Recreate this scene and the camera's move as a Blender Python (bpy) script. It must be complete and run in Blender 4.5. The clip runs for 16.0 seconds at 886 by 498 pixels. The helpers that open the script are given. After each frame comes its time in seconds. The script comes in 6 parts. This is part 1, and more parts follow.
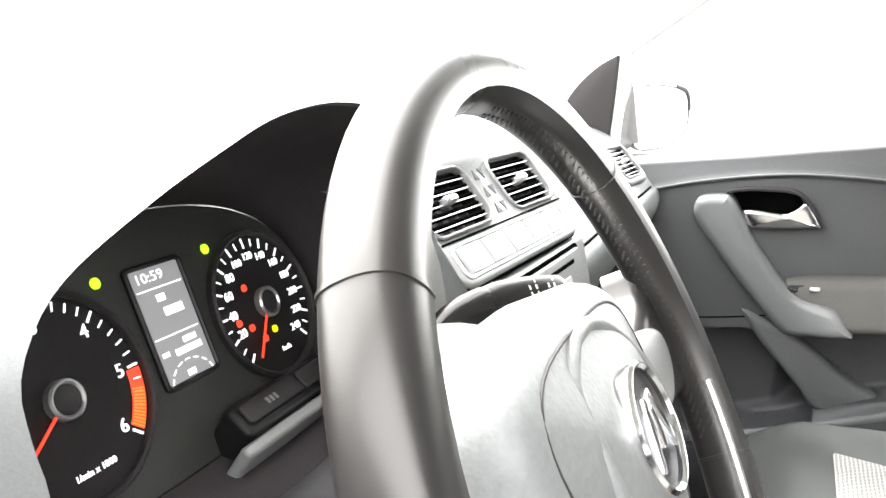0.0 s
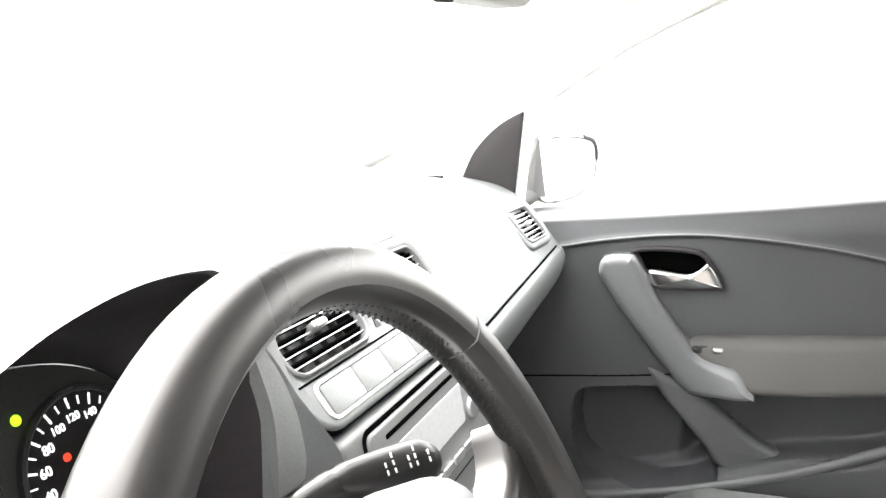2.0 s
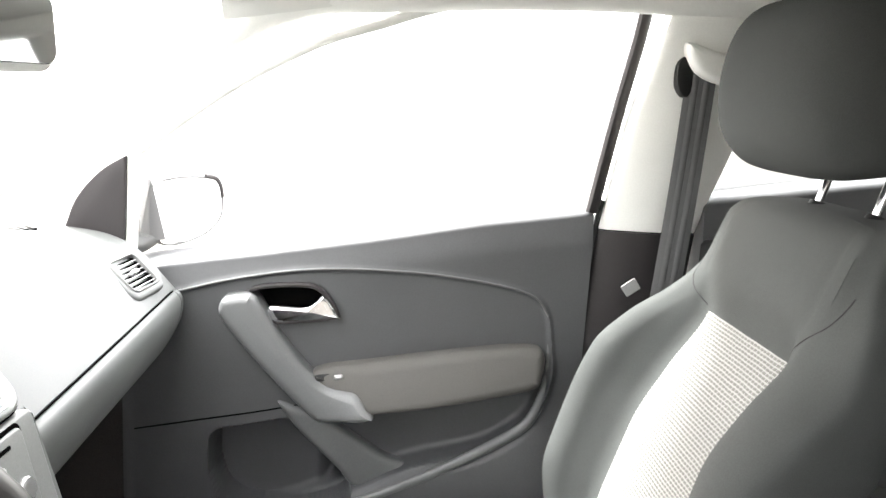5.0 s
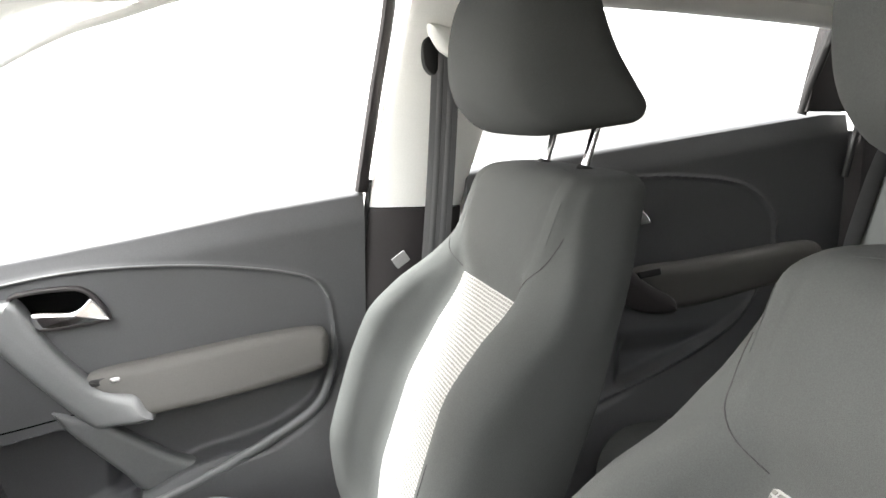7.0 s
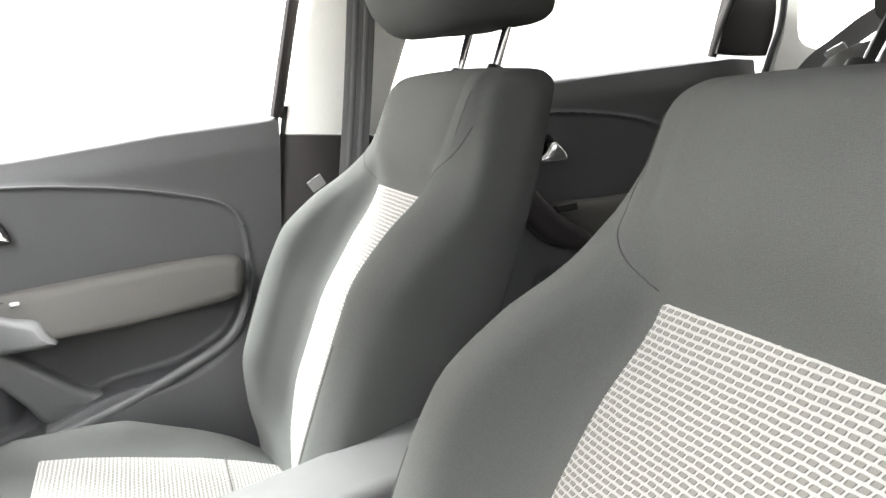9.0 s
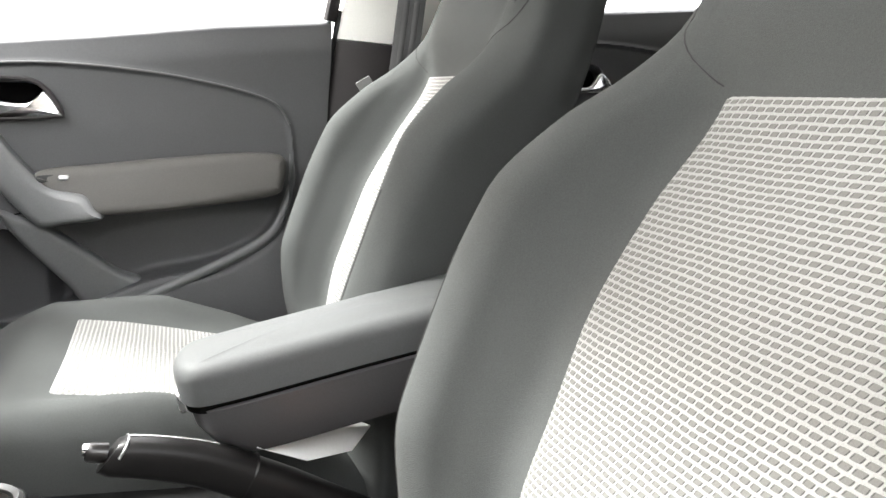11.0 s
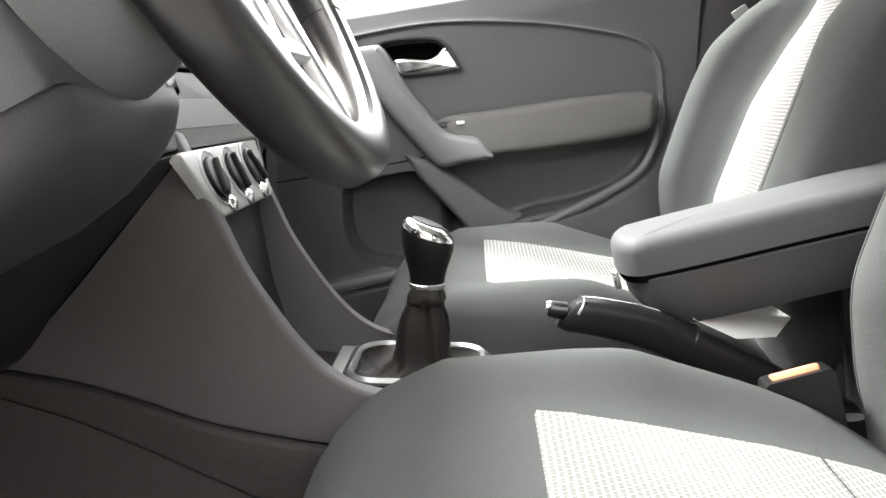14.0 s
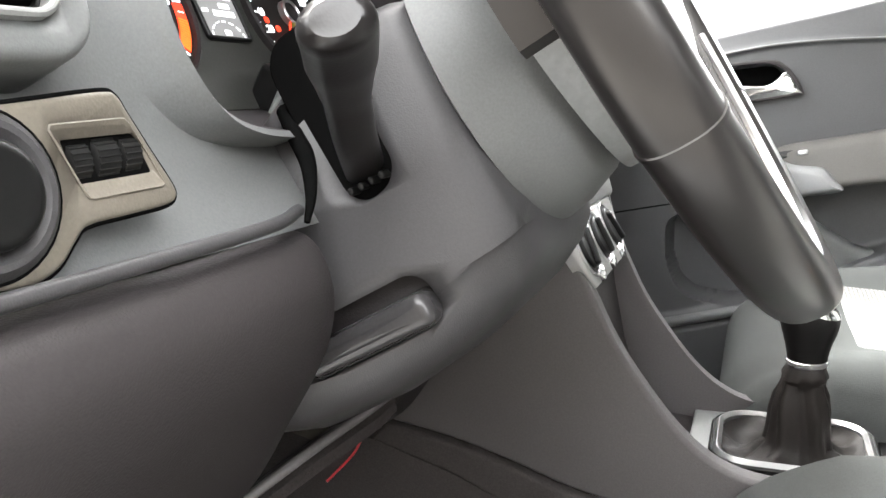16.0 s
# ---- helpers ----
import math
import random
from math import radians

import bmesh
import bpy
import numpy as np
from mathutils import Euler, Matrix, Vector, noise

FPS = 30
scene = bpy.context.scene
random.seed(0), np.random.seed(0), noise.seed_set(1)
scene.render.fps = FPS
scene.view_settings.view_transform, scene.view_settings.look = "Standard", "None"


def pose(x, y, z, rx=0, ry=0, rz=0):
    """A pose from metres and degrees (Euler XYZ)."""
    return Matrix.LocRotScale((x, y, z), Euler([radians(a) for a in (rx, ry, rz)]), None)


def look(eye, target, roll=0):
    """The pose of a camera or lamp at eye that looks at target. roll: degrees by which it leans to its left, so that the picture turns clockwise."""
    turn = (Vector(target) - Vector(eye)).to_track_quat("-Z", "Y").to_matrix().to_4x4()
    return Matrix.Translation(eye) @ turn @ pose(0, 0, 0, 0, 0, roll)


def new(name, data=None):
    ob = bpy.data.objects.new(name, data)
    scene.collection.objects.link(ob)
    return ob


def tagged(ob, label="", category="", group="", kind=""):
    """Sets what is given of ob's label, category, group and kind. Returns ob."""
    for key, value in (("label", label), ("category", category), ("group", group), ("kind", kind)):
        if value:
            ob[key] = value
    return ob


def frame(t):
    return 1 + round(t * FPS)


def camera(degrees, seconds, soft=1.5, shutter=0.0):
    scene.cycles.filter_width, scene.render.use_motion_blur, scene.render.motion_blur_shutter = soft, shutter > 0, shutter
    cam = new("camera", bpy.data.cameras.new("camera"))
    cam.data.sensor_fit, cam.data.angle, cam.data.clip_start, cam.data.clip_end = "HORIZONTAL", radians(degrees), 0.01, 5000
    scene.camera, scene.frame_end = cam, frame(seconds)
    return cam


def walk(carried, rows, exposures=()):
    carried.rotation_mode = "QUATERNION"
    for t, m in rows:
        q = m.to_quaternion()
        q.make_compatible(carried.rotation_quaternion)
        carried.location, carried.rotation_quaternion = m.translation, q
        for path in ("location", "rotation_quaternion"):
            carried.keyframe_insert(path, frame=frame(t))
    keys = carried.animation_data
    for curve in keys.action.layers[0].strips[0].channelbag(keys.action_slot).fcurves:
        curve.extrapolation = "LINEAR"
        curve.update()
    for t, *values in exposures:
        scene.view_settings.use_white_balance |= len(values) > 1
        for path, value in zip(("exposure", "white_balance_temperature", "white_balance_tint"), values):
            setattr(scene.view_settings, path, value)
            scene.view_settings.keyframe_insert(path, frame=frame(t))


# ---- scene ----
cam = camera(58.3, 16.0)
PATH = [
    (0, (-0.671, -0.066, 0.892), (1.121, 0.675, 0.404), 2.5),
    (0.5, (-0.647, -0.059, 0.914), (1.156, 0.661, 0.435), 2.6),
    (1, (-0.628, -0.06, 0.93), (1.191, 0.633, 0.47), 2.1),
    (1.5, (-0.607, -0.067, 0.95), (1.227, 0.583, 0.487), 2.4),
    (2, (-0.595, -0.079, 0.968), (1.264, 0.497, 0.507), 3.2),
    (2.5, (-0.587, -0.091, 0.98), (1.304, 0.382, 0.534), 3.7),
    (3, (-0.582, -0.115, 0.994), (1.333, 0.256, 0.556), 3.9),
    (3.5, (-0.578, -0.142, 1.006), (1.359, 0.109, 0.575), 3.8),
    (4, (-0.578, -0.169, 1.017), (1.373, -0.044, 0.594), 3.6),
    (4.5, (-0.582, -0.197, 1.03), (1.373, -0.202, 0.61), 3.6),
    (5, (-0.597, -0.205, 1.014), (1.361, -0.367, 0.639), 3.4),
    (7.3, (-0.661, -0.317, 0.966), (1.216, -0.916, 0.624), 0.2),
    (7.5, (-0.664, -0.319, 0.953), (1.205, -0.947, 0.617), 0.2),
    (8, (-0.671, -0.326, 0.923), (1.185, -0.994, 0.592), 0.2),
    (8.5, (-0.677, -0.328, 0.889), (1.167, -1.026, 0.557), 0.8),
    (9, (-0.68, -0.331, 0.857), (1.156, -1.044, 0.513), 1.1),
    (9.2, (-0.681, -0.33, 0.845), (1.154, -1.048, 0.499), 1.7),
    (11.3, (-0.71, -0.297, 0.681), (1.156, -0.933, 0.346), 5.6),
    (11.5, (-0.714, -0.292, 0.672), (1.162, -0.895, 0.329), 5.6),
    (12, (-0.727, -0.271, 0.648), (1.173, -0.786, 0.295), 5.3),
    (12.5, (-0.74, -0.248, 0.629), (1.184, -0.656, 0.265), 4.2),
    (13, (-0.746, -0.224, 0.616), (1.2, -0.494, 0.24), 3.2),
    (13.5, (-0.758, -0.199, 0.603), (1.203, -0.31, 0.228), 2.2),
    (14, (-0.764, -0.171, 0.596), (1.199, -0.101, 0.22), 0.7),
    (14.5, (-0.77, -0.144, 0.598), (1.177, 0.115, 0.223), -0.4),
    (15, (-0.769, -0.124, 0.609), (1.144, 0.325, 0.239), -1.6),
    (15.5, (-0.767, -0.103, 0.633), (1.102, 0.507, 0.263), -2.4),
    (16, (-0.762, -0.086, 0.659), (1.06, 0.65, 0.286), -2.1),
]
walk(cam, [(t, look(eye, target, roll)) for t, eye, target, roll in PATH], [(0, 3.65), (2.5, 3.55), (4.5, 3.6), (8.5, 3.7), (12.5, 3.32), (13.5, 3.4), (14.5, 3.6), (16, 4.0)])

# ---- world and light ----
world = bpy.data.worlds.new("sky")
scene.world = world
world.use_nodes = True
wn = world.node_tree
wn.nodes.clear()
sky = wn.nodes.new("ShaderNodeTexSky")
sky.sky_type = "NISHITA"
sky.sun_disc = False
sky.sun_elevation = radians(42)
sky.sun_rotation = radians(30)
sky.air_density = 1.0
sky.dust_density = 5.0
sky.ozone_density = 0.6
wbg = wn.nodes.new("ShaderNodeBackground")
wbg.inputs["Strength"].default_value = 0.15
wout = wn.nodes.new("ShaderNodeOutputWorld")
haze = wn.nodes.new("ShaderNodeMix")
haze.data_type = "RGBA"
haze.inputs["Factor"].default_value = 0.8
haze.inputs["B"].default_value = (7.25, 7.15, 6.95, 1)
wn.links.new(sky.outputs["Color"], haze.inputs["A"])
wn.links.new(haze.outputs["Result"], wbg.inputs["Color"])
wn.links.new(wbg.outputs["Background"], wout.inputs["Surface"])

sun = new("sun", bpy.data.lights.new("sun", "SUN"))
sun.data.energy = 1.9
sun.data.angle = radians(11)
sun.data.color = (0.98, 1.0, 0.98)
sun.matrix_world = look((1.5, 2.6, 2.9), (0, 0, 0))


# ---- materials ----
def material(name, color, rough=0.5, metal=0.0, vary=0.15, scale=6.0, grain=500.0, bump=0.15, coat=0.0, sheen=0.0, spec=0.5):
    """A surface with slow stains, fine grain in its tone and a fine relief."""
    m = bpy.data.materials.new(name)
    m.use_nodes = True
    nt = m.node_tree
    b = nt.nodes["Principled BSDF"]
    b.inputs["Roughness"].default_value = rough
    b.inputs["Metallic"].default_value = metal
    b.inputs["Coat Weight"].default_value = coat
    b.inputs["Sheen Weight"].default_value = sheen
    b.inputs["Specular IOR Level"].default_value = spec
    tc = nt.nodes.new("ShaderNodeTexCoord")
    big = nt.nodes.new("ShaderNodeTexNoise")
    big.inputs["Scale"].default_value = scale
    big.inputs["Detail"].default_value = 4
    small = nt.nodes.new("ShaderNodeTexNoise")
    small.inputs["Scale"].default_value = grain * 0.6
    small.inputs["Detail"].default_value = 2
    mixf = nt.nodes.new("ShaderNodeMath")
    mixf.operation = "ADD"
    nt.links.new(big.outputs["Fac"], mixf.inputs[0])
    nt.links.new(small.outputs["Fac"], mixf.inputs[1])
    ramp = nt.nodes.new("ShaderNodeMapRange")
    ramp.inputs["From Min"].default_value = 0.6
    ramp.inputs["From Max"].default_value = 1.4
    ramp.inputs["To Min"].default_value = 1 - vary
    ramp.inputs["To Max"].default_value = 1 + vary
    mul = nt.nodes.new("ShaderNodeMix")
    mul.data_type = "RGBA"
    mul.blend_type = "MULTIPLY"
    mul.inputs["Factor"].default_value = 1
    mul.inputs["A"].default_value = (*color, 1)
    nt.links.new(tc.outputs["Object"], big.inputs["Vector"])
    nt.links.new(tc.outputs["Object"], small.inputs["Vector"])
    nt.links.new(mixf.outputs[0], ramp.inputs["Value"])
    nt.links.new(ramp.outputs["Result"], mul.inputs["B"])
    nt.links.new(mul.outputs["Result"], b.inputs["Base Color"])
    rr = nt.nodes.new("ShaderNodeMapRange")
    rr.inputs["From Min"].default_value = 0.3
    rr.inputs["From Max"].default_value = 0.7
    rr.inputs["To Min"].default_value = max(0.02, rough - 0.06)
    rr.inputs["To Max"].default_value = min(1.0, rough + 0.06)
    nt.links.new(big.outputs["Fac"], rr.inputs["Value"])
    nt.links.new(rr.outputs["Result"], b.inputs["Roughness"])
    if bump:
        vor = nt.nodes.new("ShaderNodeTexVoronoi")
        vor.inputs["Scale"].default_value = grain
        nt.links.new(tc.outputs["Object"], vor.inputs["Vector"])
        bn = nt.nodes.new("ShaderNodeBump")
        bn.inputs["Strength"].default_value = bump
        bn.inputs["Distance"].default_value = 0.0006
        nt.links.new(vor.outputs["Distance"], bn.inputs["Height"])
        nt.links.new(bn.outputs["Normal"], b.inputs["Normal"])
    return m


def woven(name, light, mid, dark, width, row):
    """Woven seat cloth: a raised light net round staggered grey floats, with shade painted dark at their ends."""
    m = bpy.data.materials.new(name)
    m.use_nodes = True
    nt = m.node_tree
    b = nt.nodes["Principled BSDF"]
    b.inputs["Roughness"].default_value = 0.9
    b.inputs["Sheen Weight"].default_value = 0.03
    uv = nt.nodes.new("ShaderNodeUVMap")
    wob = nt.nodes.new("ShaderNodeTexNoise")
    wob.inputs["Scale"].default_value = 45.0
    add = nt.nodes.new("ShaderNodeVectorMath")
    add.operation = "MULTIPLY_ADD"
    add.inputs[1].default_value = (0.004, 0.002, 0)
    nt.links.new(uv.outputs["UV"], wob.inputs["Vector"])
    nt.links.new(wob.outputs["Color"], add.inputs[0])
    nt.links.new(uv.outputs["UV"], add.inputs[2])

    def calc(op, a, b=0.0, c=0.0):
        n = nt.nodes.new("ShaderNodeMath")
        n.operation = op
        for k, q in enumerate((a, b, c)):
            if isinstance(q, (int, float)):
                n.inputs[k].default_value = q
            else:
                nt.links.new(q, n.inputs[k])
        return n.outputs[0]

    part_ = nt.nodes.new("ShaderNodeSeparateXYZ")
    nt.links.new(add.outputs[0], part_.inputs[0])
    rowpos = calc("DIVIDE", part_.outputs["Y"], row)
    odd = calc("FLOORED_MODULO", calc("FLOOR", rowpos), 2.0)
    lean_in = calc("MULTIPLY", calc("FRACT", rowpos), 0.3)
    along = calc("ADD", calc("MULTIPLY_ADD", odd, 0.5, calc("DIVIDE", part_.outputs["X"], width)), lean_in)
    fu = calc("ABSOLUTE", calc("MULTIPLY_ADD", calc("FRACT", along), 2.0, -1.0))
    fv = calc("ABSOLUTE", calc("SUBTRACT", calc("FRACT", rowpos), 0.5))
    def step(value, low, high):
        n = nt.nodes.new("ShaderNodeMapRange")
        n.interpolation_type = "SMOOTHSTEP"
        n.inputs["From Min"].default_value = low
        n.inputs["From Max"].default_value = high
        nt.links.new(value, n.inputs["Value"])
        return n.outputs["Result"]

    def blend(fac, a, b):
        n = nt.nodes.new("ShaderNodeMix")
        n.data_type = "RGBA"
        nt.links.new(fac, n.inputs["Factor"])
        for key, q in (("A", a), ("B", b)):
            if isinstance(q, tuple):
                n.inputs[key].default_value = (*q, 1)
            else:
                nt.links.new(q, n.inputs[key])
        return n.outputs["Result"]

    oval = calc("ADD", calc("POWER", calc("DIVIDE", fu, 0.74), 4.0), calc("POWER", calc("DIVIDE", fv, 0.33), 4.0))
    hollow = step(oval, 1.5, 0.5)
    # dark float ends: the small shadows of the weave, put into the colour
    ends = calc("MULTIPLY", step(oval, 1.9, 0.9), step(fu, 0.5, 0.68))
    tone = blend(calc("MULTIPLY", ends, 0.85), blend(hollow, light, mid), dark)
    fine = nt.nodes.new("ShaderNodeTexNoise")
    fine.inputs["Scale"].default_value = 900.0
    nt.links.new(uv.outputs["UV"], fine.inputs["Vector"])
    mr = nt.nodes.new("ShaderNodeMapRange")
    mr.inputs["To Min"].default_value = 0.75
    mr.inputs["To Max"].default_value = 1.2
    nt.links.new(fine.outputs["Fac"], mr.inputs["Value"])
    mul = nt.nodes.new("ShaderNodeMix")
    mul.data_type, mul.blend_type = "RGBA", "MULTIPLY"
    mul.inputs["Factor"].default_value = 1
    nt.links.new(tone, mul.inputs["A"])
    nt.links.new(mr.outputs["Result"], mul.inputs["B"])
    nt.links.new(mul.outputs["Result"], b.inputs["Base Color"])
    bn = nt.nodes.new("ShaderNodeBump")
    bn.inputs["Strength"].default_value = 0.5
    bn.inputs["Distance"].default_value = 0.0012
    bn.invert = True
    nt.links.new(hollow, bn.inputs["Height"])
    nt.links.new(bn.outputs["Normal"], b.inputs["Normal"])
    return m


def glow(name, color, strength):
    m = bpy.data.materials.new(name)
    m.use_nodes = True
    b = m.node_tree.nodes["Principled BSDF"]
    b.inputs["Base Color"].default_value = (*color, 1)
    b.inputs["Emission Color"].default_value = (*color, 1)
    b.inputs["Emission Strength"].default_value = strength
    return m


def pane(name, gloss, tint=1.0):
    """Flat glass: light passes straight, a little is mirrored."""
    m = bpy.data.materials.new(name)
    m.use_nodes = True
    nt = m.node_tree
    nt.nodes.clear()
    tr = nt.nodes.new("ShaderNodeBsdfTransparent")
    tr.inputs["Color"].default_value = (tint, tint, tint, 1)
    gl = nt.nodes.new("ShaderNodeBsdfGlossy")
    gl.inputs["Roughness"].default_value = 0.02
    mx = nt.nodes.new("ShaderNodeMixShader")
    mx.inputs["Fac"].default_value = gloss
    ou = nt.nodes.new("ShaderNodeOutputMaterial")
    nt.links.new(tr.outputs[0], mx.inputs[1])
    nt.links.new(gl.outputs[0], mx.inputs[2])
    nt.links.new(mx.outputs[0], ou.inputs["Surface"])
    return m


M_DASH = material("dash_plastic", (0.115, 0.119, 0.118), 0.5, grain=1300, bump=0.1)
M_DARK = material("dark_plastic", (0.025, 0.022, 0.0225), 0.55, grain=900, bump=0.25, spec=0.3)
M_BLACK = material("black_plastic", (0.006, 0.006, 0.006), 0.4, grain=700, bump=0.05, spec=0.3)
M_STALK = material("stalk_plastic", (0.009, 0.008, 0.008), 0.3, grain=900, bump=0.05, spec=0.5)
# near-black for joints, and for shade painted into recesses and wells
M_VOID = material("joint_and_shade_black", (0.004, 0.004, 0.004), 1.0, bump=0, spec=0.0)
M_KNEE = material("knee_plastic", (0.088, 0.082, 0.083), 0.48, grain=900, bump=0.25, spec=0.4)
M_DOOR = material("door_plastic", (0.066, 0.067, 0.0695), 0.48, grain=800, bump=0.3, spec=0.42)
M_ARM = material("armrest_vinyl", (0.068, 0.065, 0.06), 0.7, grain=900, bump=0.3)
M_PULL = material("pull_plastic", (0.115, 0.118, 0.118), 0.38, grain=900, bump=0.2)
M_CLOTH = material("dark_seat_cloth", (0.058, 0.061, 0.0595), 0.95, grain=1400, bump=0.5, spec=0.08)
M_WOVEN = woven("woven_cloth", (0.245, 0.247, 0.238), (0.12, 0.118, 0.11), (0.035, 0.034, 0.033), 0.0083, 0.0053)
M_THREAD = material("seam_thread", (0.02, 0.02, 0.02), 0.9, bump=0)
M_LEATHER = material("wheel_leather", (0.014, 0.013, 0.013), 0.33, grain=1500, bump=0.03, vary=0.03, coat=0.2, spec=0.55)
M_LEATHER.node_tree.nodes["Principled BSDF"].inputs["Coat Roughness"].default_value = 0.28
M_LEATHER.node_tree.nodes["Principled BSDF"].inputs["Specular Tint"].default_value = (1.0, 0.97, 0.93, 1)
M_SILVER = material("satin_silver", (0.62, 0.62, 0.62), 0.3, 0.85, vary=0.04, bump=0)
M_CHROME = material("chrome", (0.85, 0.85, 0.86), 0.12, 1.0, vary=0.02, bump=0)
M_GREY = material("grey_panel", (0.2, 0.203, 0.2), 0.4, grain=900, bump=0.1)
M_TRIM = material("pale_trim", (0.8, 0.8, 0.77), 0.75, grain=700, bump=0.15, vary=0.05)
M_LINER = material("pale_headliner", (0.72, 0.72, 0.69), 0.95, grain=1200, bump=0.3, vary=0.05)
M_STRAP = material("belt_webbing", (0.11, 0.11, 0.112), 0.7, grain=1000, bump=0.3)
M_TUNNEL = material("tunnel_carpet", (0.05, 0.045, 0.044), 0.9, grain=900, bump=0.5, spec=0.1, vary=0.25)
M_CARPET = material("carpet", (0.03, 0.0265, 0.026), 1.0, grain=900, bump=0.8, spec=0.05, vary=0.35)
M_RUBBER = material("rubber_seal", (0.02, 0.02, 0.02), 0.6, bump=0)
M_BODY = material("car_paint", (0.7, 0.71, 0.72), 0.25, 0.0, vary=0.02, bump=0, coat=0.8)
M_ORANGE = material("orange_button", (0.7, 0.27, 0.13), 0.4, vary=0.05, bump=0)
M_RED = material("red_cable", (0.4, 0.02, 0.03), 0.45, vary=0.1, bump=0)
M_PANEL = material("instrument_plastic", (0.033, 0.034, 0.031), 0.5, grain=900, bump=0.05, spec=0.3)
M_LEVER = material("lever_plastic", (0.03, 0.029, 0.03), 0.25, grain=900, bump=0.03)
M_PALE = material("silver_paint", (0.42, 0.42, 0.41), 0.35, 0.3, vary=0.05, bump=0)
M_FACE = material("dial_black", (0.016, 0.0145, 0.0145), 0.6, bump=0, spec=0.2)
M_FIN = material("vent_fin", (0.06, 0.056, 0.055), 0.5, bump=0)
M_FUNNEL = material("hood_lining", (0.032, 0.028, 0.0295), 0.6, grain=900, bump=0.1, spec=0.3)
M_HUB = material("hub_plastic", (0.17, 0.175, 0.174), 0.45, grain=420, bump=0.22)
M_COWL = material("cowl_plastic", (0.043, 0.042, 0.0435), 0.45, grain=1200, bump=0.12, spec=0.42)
M_GRIP = material("black_leather_grip", (0.008, 0.0075, 0.0075), 0.42, grain=1100, bump=0.12, vary=0.2, spec=0.18)
M_SATIN = material("satin_metal", (0.4, 0.4, 0.4), 0.3, 0.9, vary=0.05, bump=0)
M_LID = material("armrest_cloth", (0.062, 0.0645, 0.065), 0.62, grain=1400, bump=0.3, spec=0.2)
M_GAITER = material("gaiter_leather", (0.014, 0.0118, 0.0108), 0.55, grain=900, bump=0.25, spec=0.2)
M_PAPER = material("white_paper", (0.85, 0.85, 0.84), 0.8, vary=0.03, bump=0)
M_SLIP = material("faded_label", (0.22, 0.22, 0.22), 0.7, vary=0.1, bump=0)
M_TAG = material("white_label", (0.6, 0.6, 0.6), 0.7, vary=0.1, bump=0)
M_MAT = material("shelf_mat", (0.05, 0.043, 0.034), 0.85, grain=300, bump=0.6)
M_BEIGE = material("light_switch_panel", (0.12, 0.107, 0.087), 0.5, grain=900, bump=0.15)
M_GROUND = material("concrete_ground", (0.17, 0.163, 0.152), 0.9, vary=0.25, scale=0.6, grain=60, bump=0.5)
# for the unseen wall on the left; its tone sets the fill light
M_BLOCKER = material("light_blocker", (0.13, 0.121, 0.112), 0.9, vary=0.2, scale=1.5, grain=90, bump=0.5)
M_MIRROR = material("mirror_glass", (0.9, 0.9, 0.9), 0.02, 1.0, vary=0.0, bump=0)
M_GLASS = pane("clear_glass", 0.05)
# tint made up to let less sky light in from behind
M_DIM_GLASS = pane("dimming_glass", 0.05, 0.35)
G_WHITE = glow("white_lit_mark", (0.9, 0.92, 0.95), 0.16)
G_RED = glow("red_lit_mark", (1.0, 0.05, 0.02), 0.13)
G_ORANGE = glow("orange_lit_mark", (1.0, 0.2, 0.02), 0.1)
G_YELLOW = glow("yellow_lit_mark", (1.0, 0.75, 0.0), 0.14)
G_GREEN = glow("green_lit_mark", (0.45, 1.0, 0.02), 0.14)
G_LCD = glow("display_grey", (0.16, 0.16, 0.16), 0.13)


# ---- mesh helpers ----
def made(name, verts, faces, mat, parent=None, label="", sharp=38, uvs=None):
    me = bpy.data.meshes.new(name)
    me.from_pydata([tuple(v) for v in verts], [], [tuple(f) for f in faces])
    bm = bmesh.new()
    bm.from_mesh(me)
    bmesh.ops.remove_doubles(bm, verts=bm.verts, dist=1e-6) if uvs is None else None
    bmesh.ops.recalc_face_normals(bm, faces=bm.faces)
    bm.to_mesh(me)
    bm.free()
    if uvs is not None:
        layer = me.uv_layers.new(name="UVMap")
        for loop in me.loops:
            layer.data[loop.index].uv = uvs[loop.vertex_index]
    me.polygons.foreach_set("use_smooth", [True] * len(me.polygons))
    me.set_sharp_from_angle(angle=radians(sharp))
    me.materials.append(mat)
    ob = new(name, me)
    if parent:
        ob.parent = parent
        if parent.type == "EMPTY":
            ob.matrix_parent_inverse = Matrix.Translation(parent.location).inverted()
    if label:
        ob["label"] = label
    return ob


def thing(name, label, category, base=(0, 0, 0), kind="", group=""):
    e = new(name)
    e.empty_display_size = 0.05
    e.matrix_world = Matrix.Translation(base)
    return tagged(e, label, category, group, kind)


def spl(pts, n=8, closed=False):
    """A smooth curve through points."""
    p = [np.array(q, float) for q in pts]
    k = len(p)
    out = []
    for i in range(k if closed else k - 1):
        a, b = p[i], p[(i + 1) % k]
        z = p[(i - 1) % k] if closed or i else 2 * a - b
        c = p[(i + 2) % k] if closed or i < k - 2 else 2 * b - a
        for j in range(n):
            t = j / n
            out.append(0.5 * (2 * a + (b - z) * t + (2 * z - 5 * a + 4 * b - c) * t * t + (3 * a - z - 3 * b + c) * t**3))
    if not closed:
        out.append(p[-1])
    return out


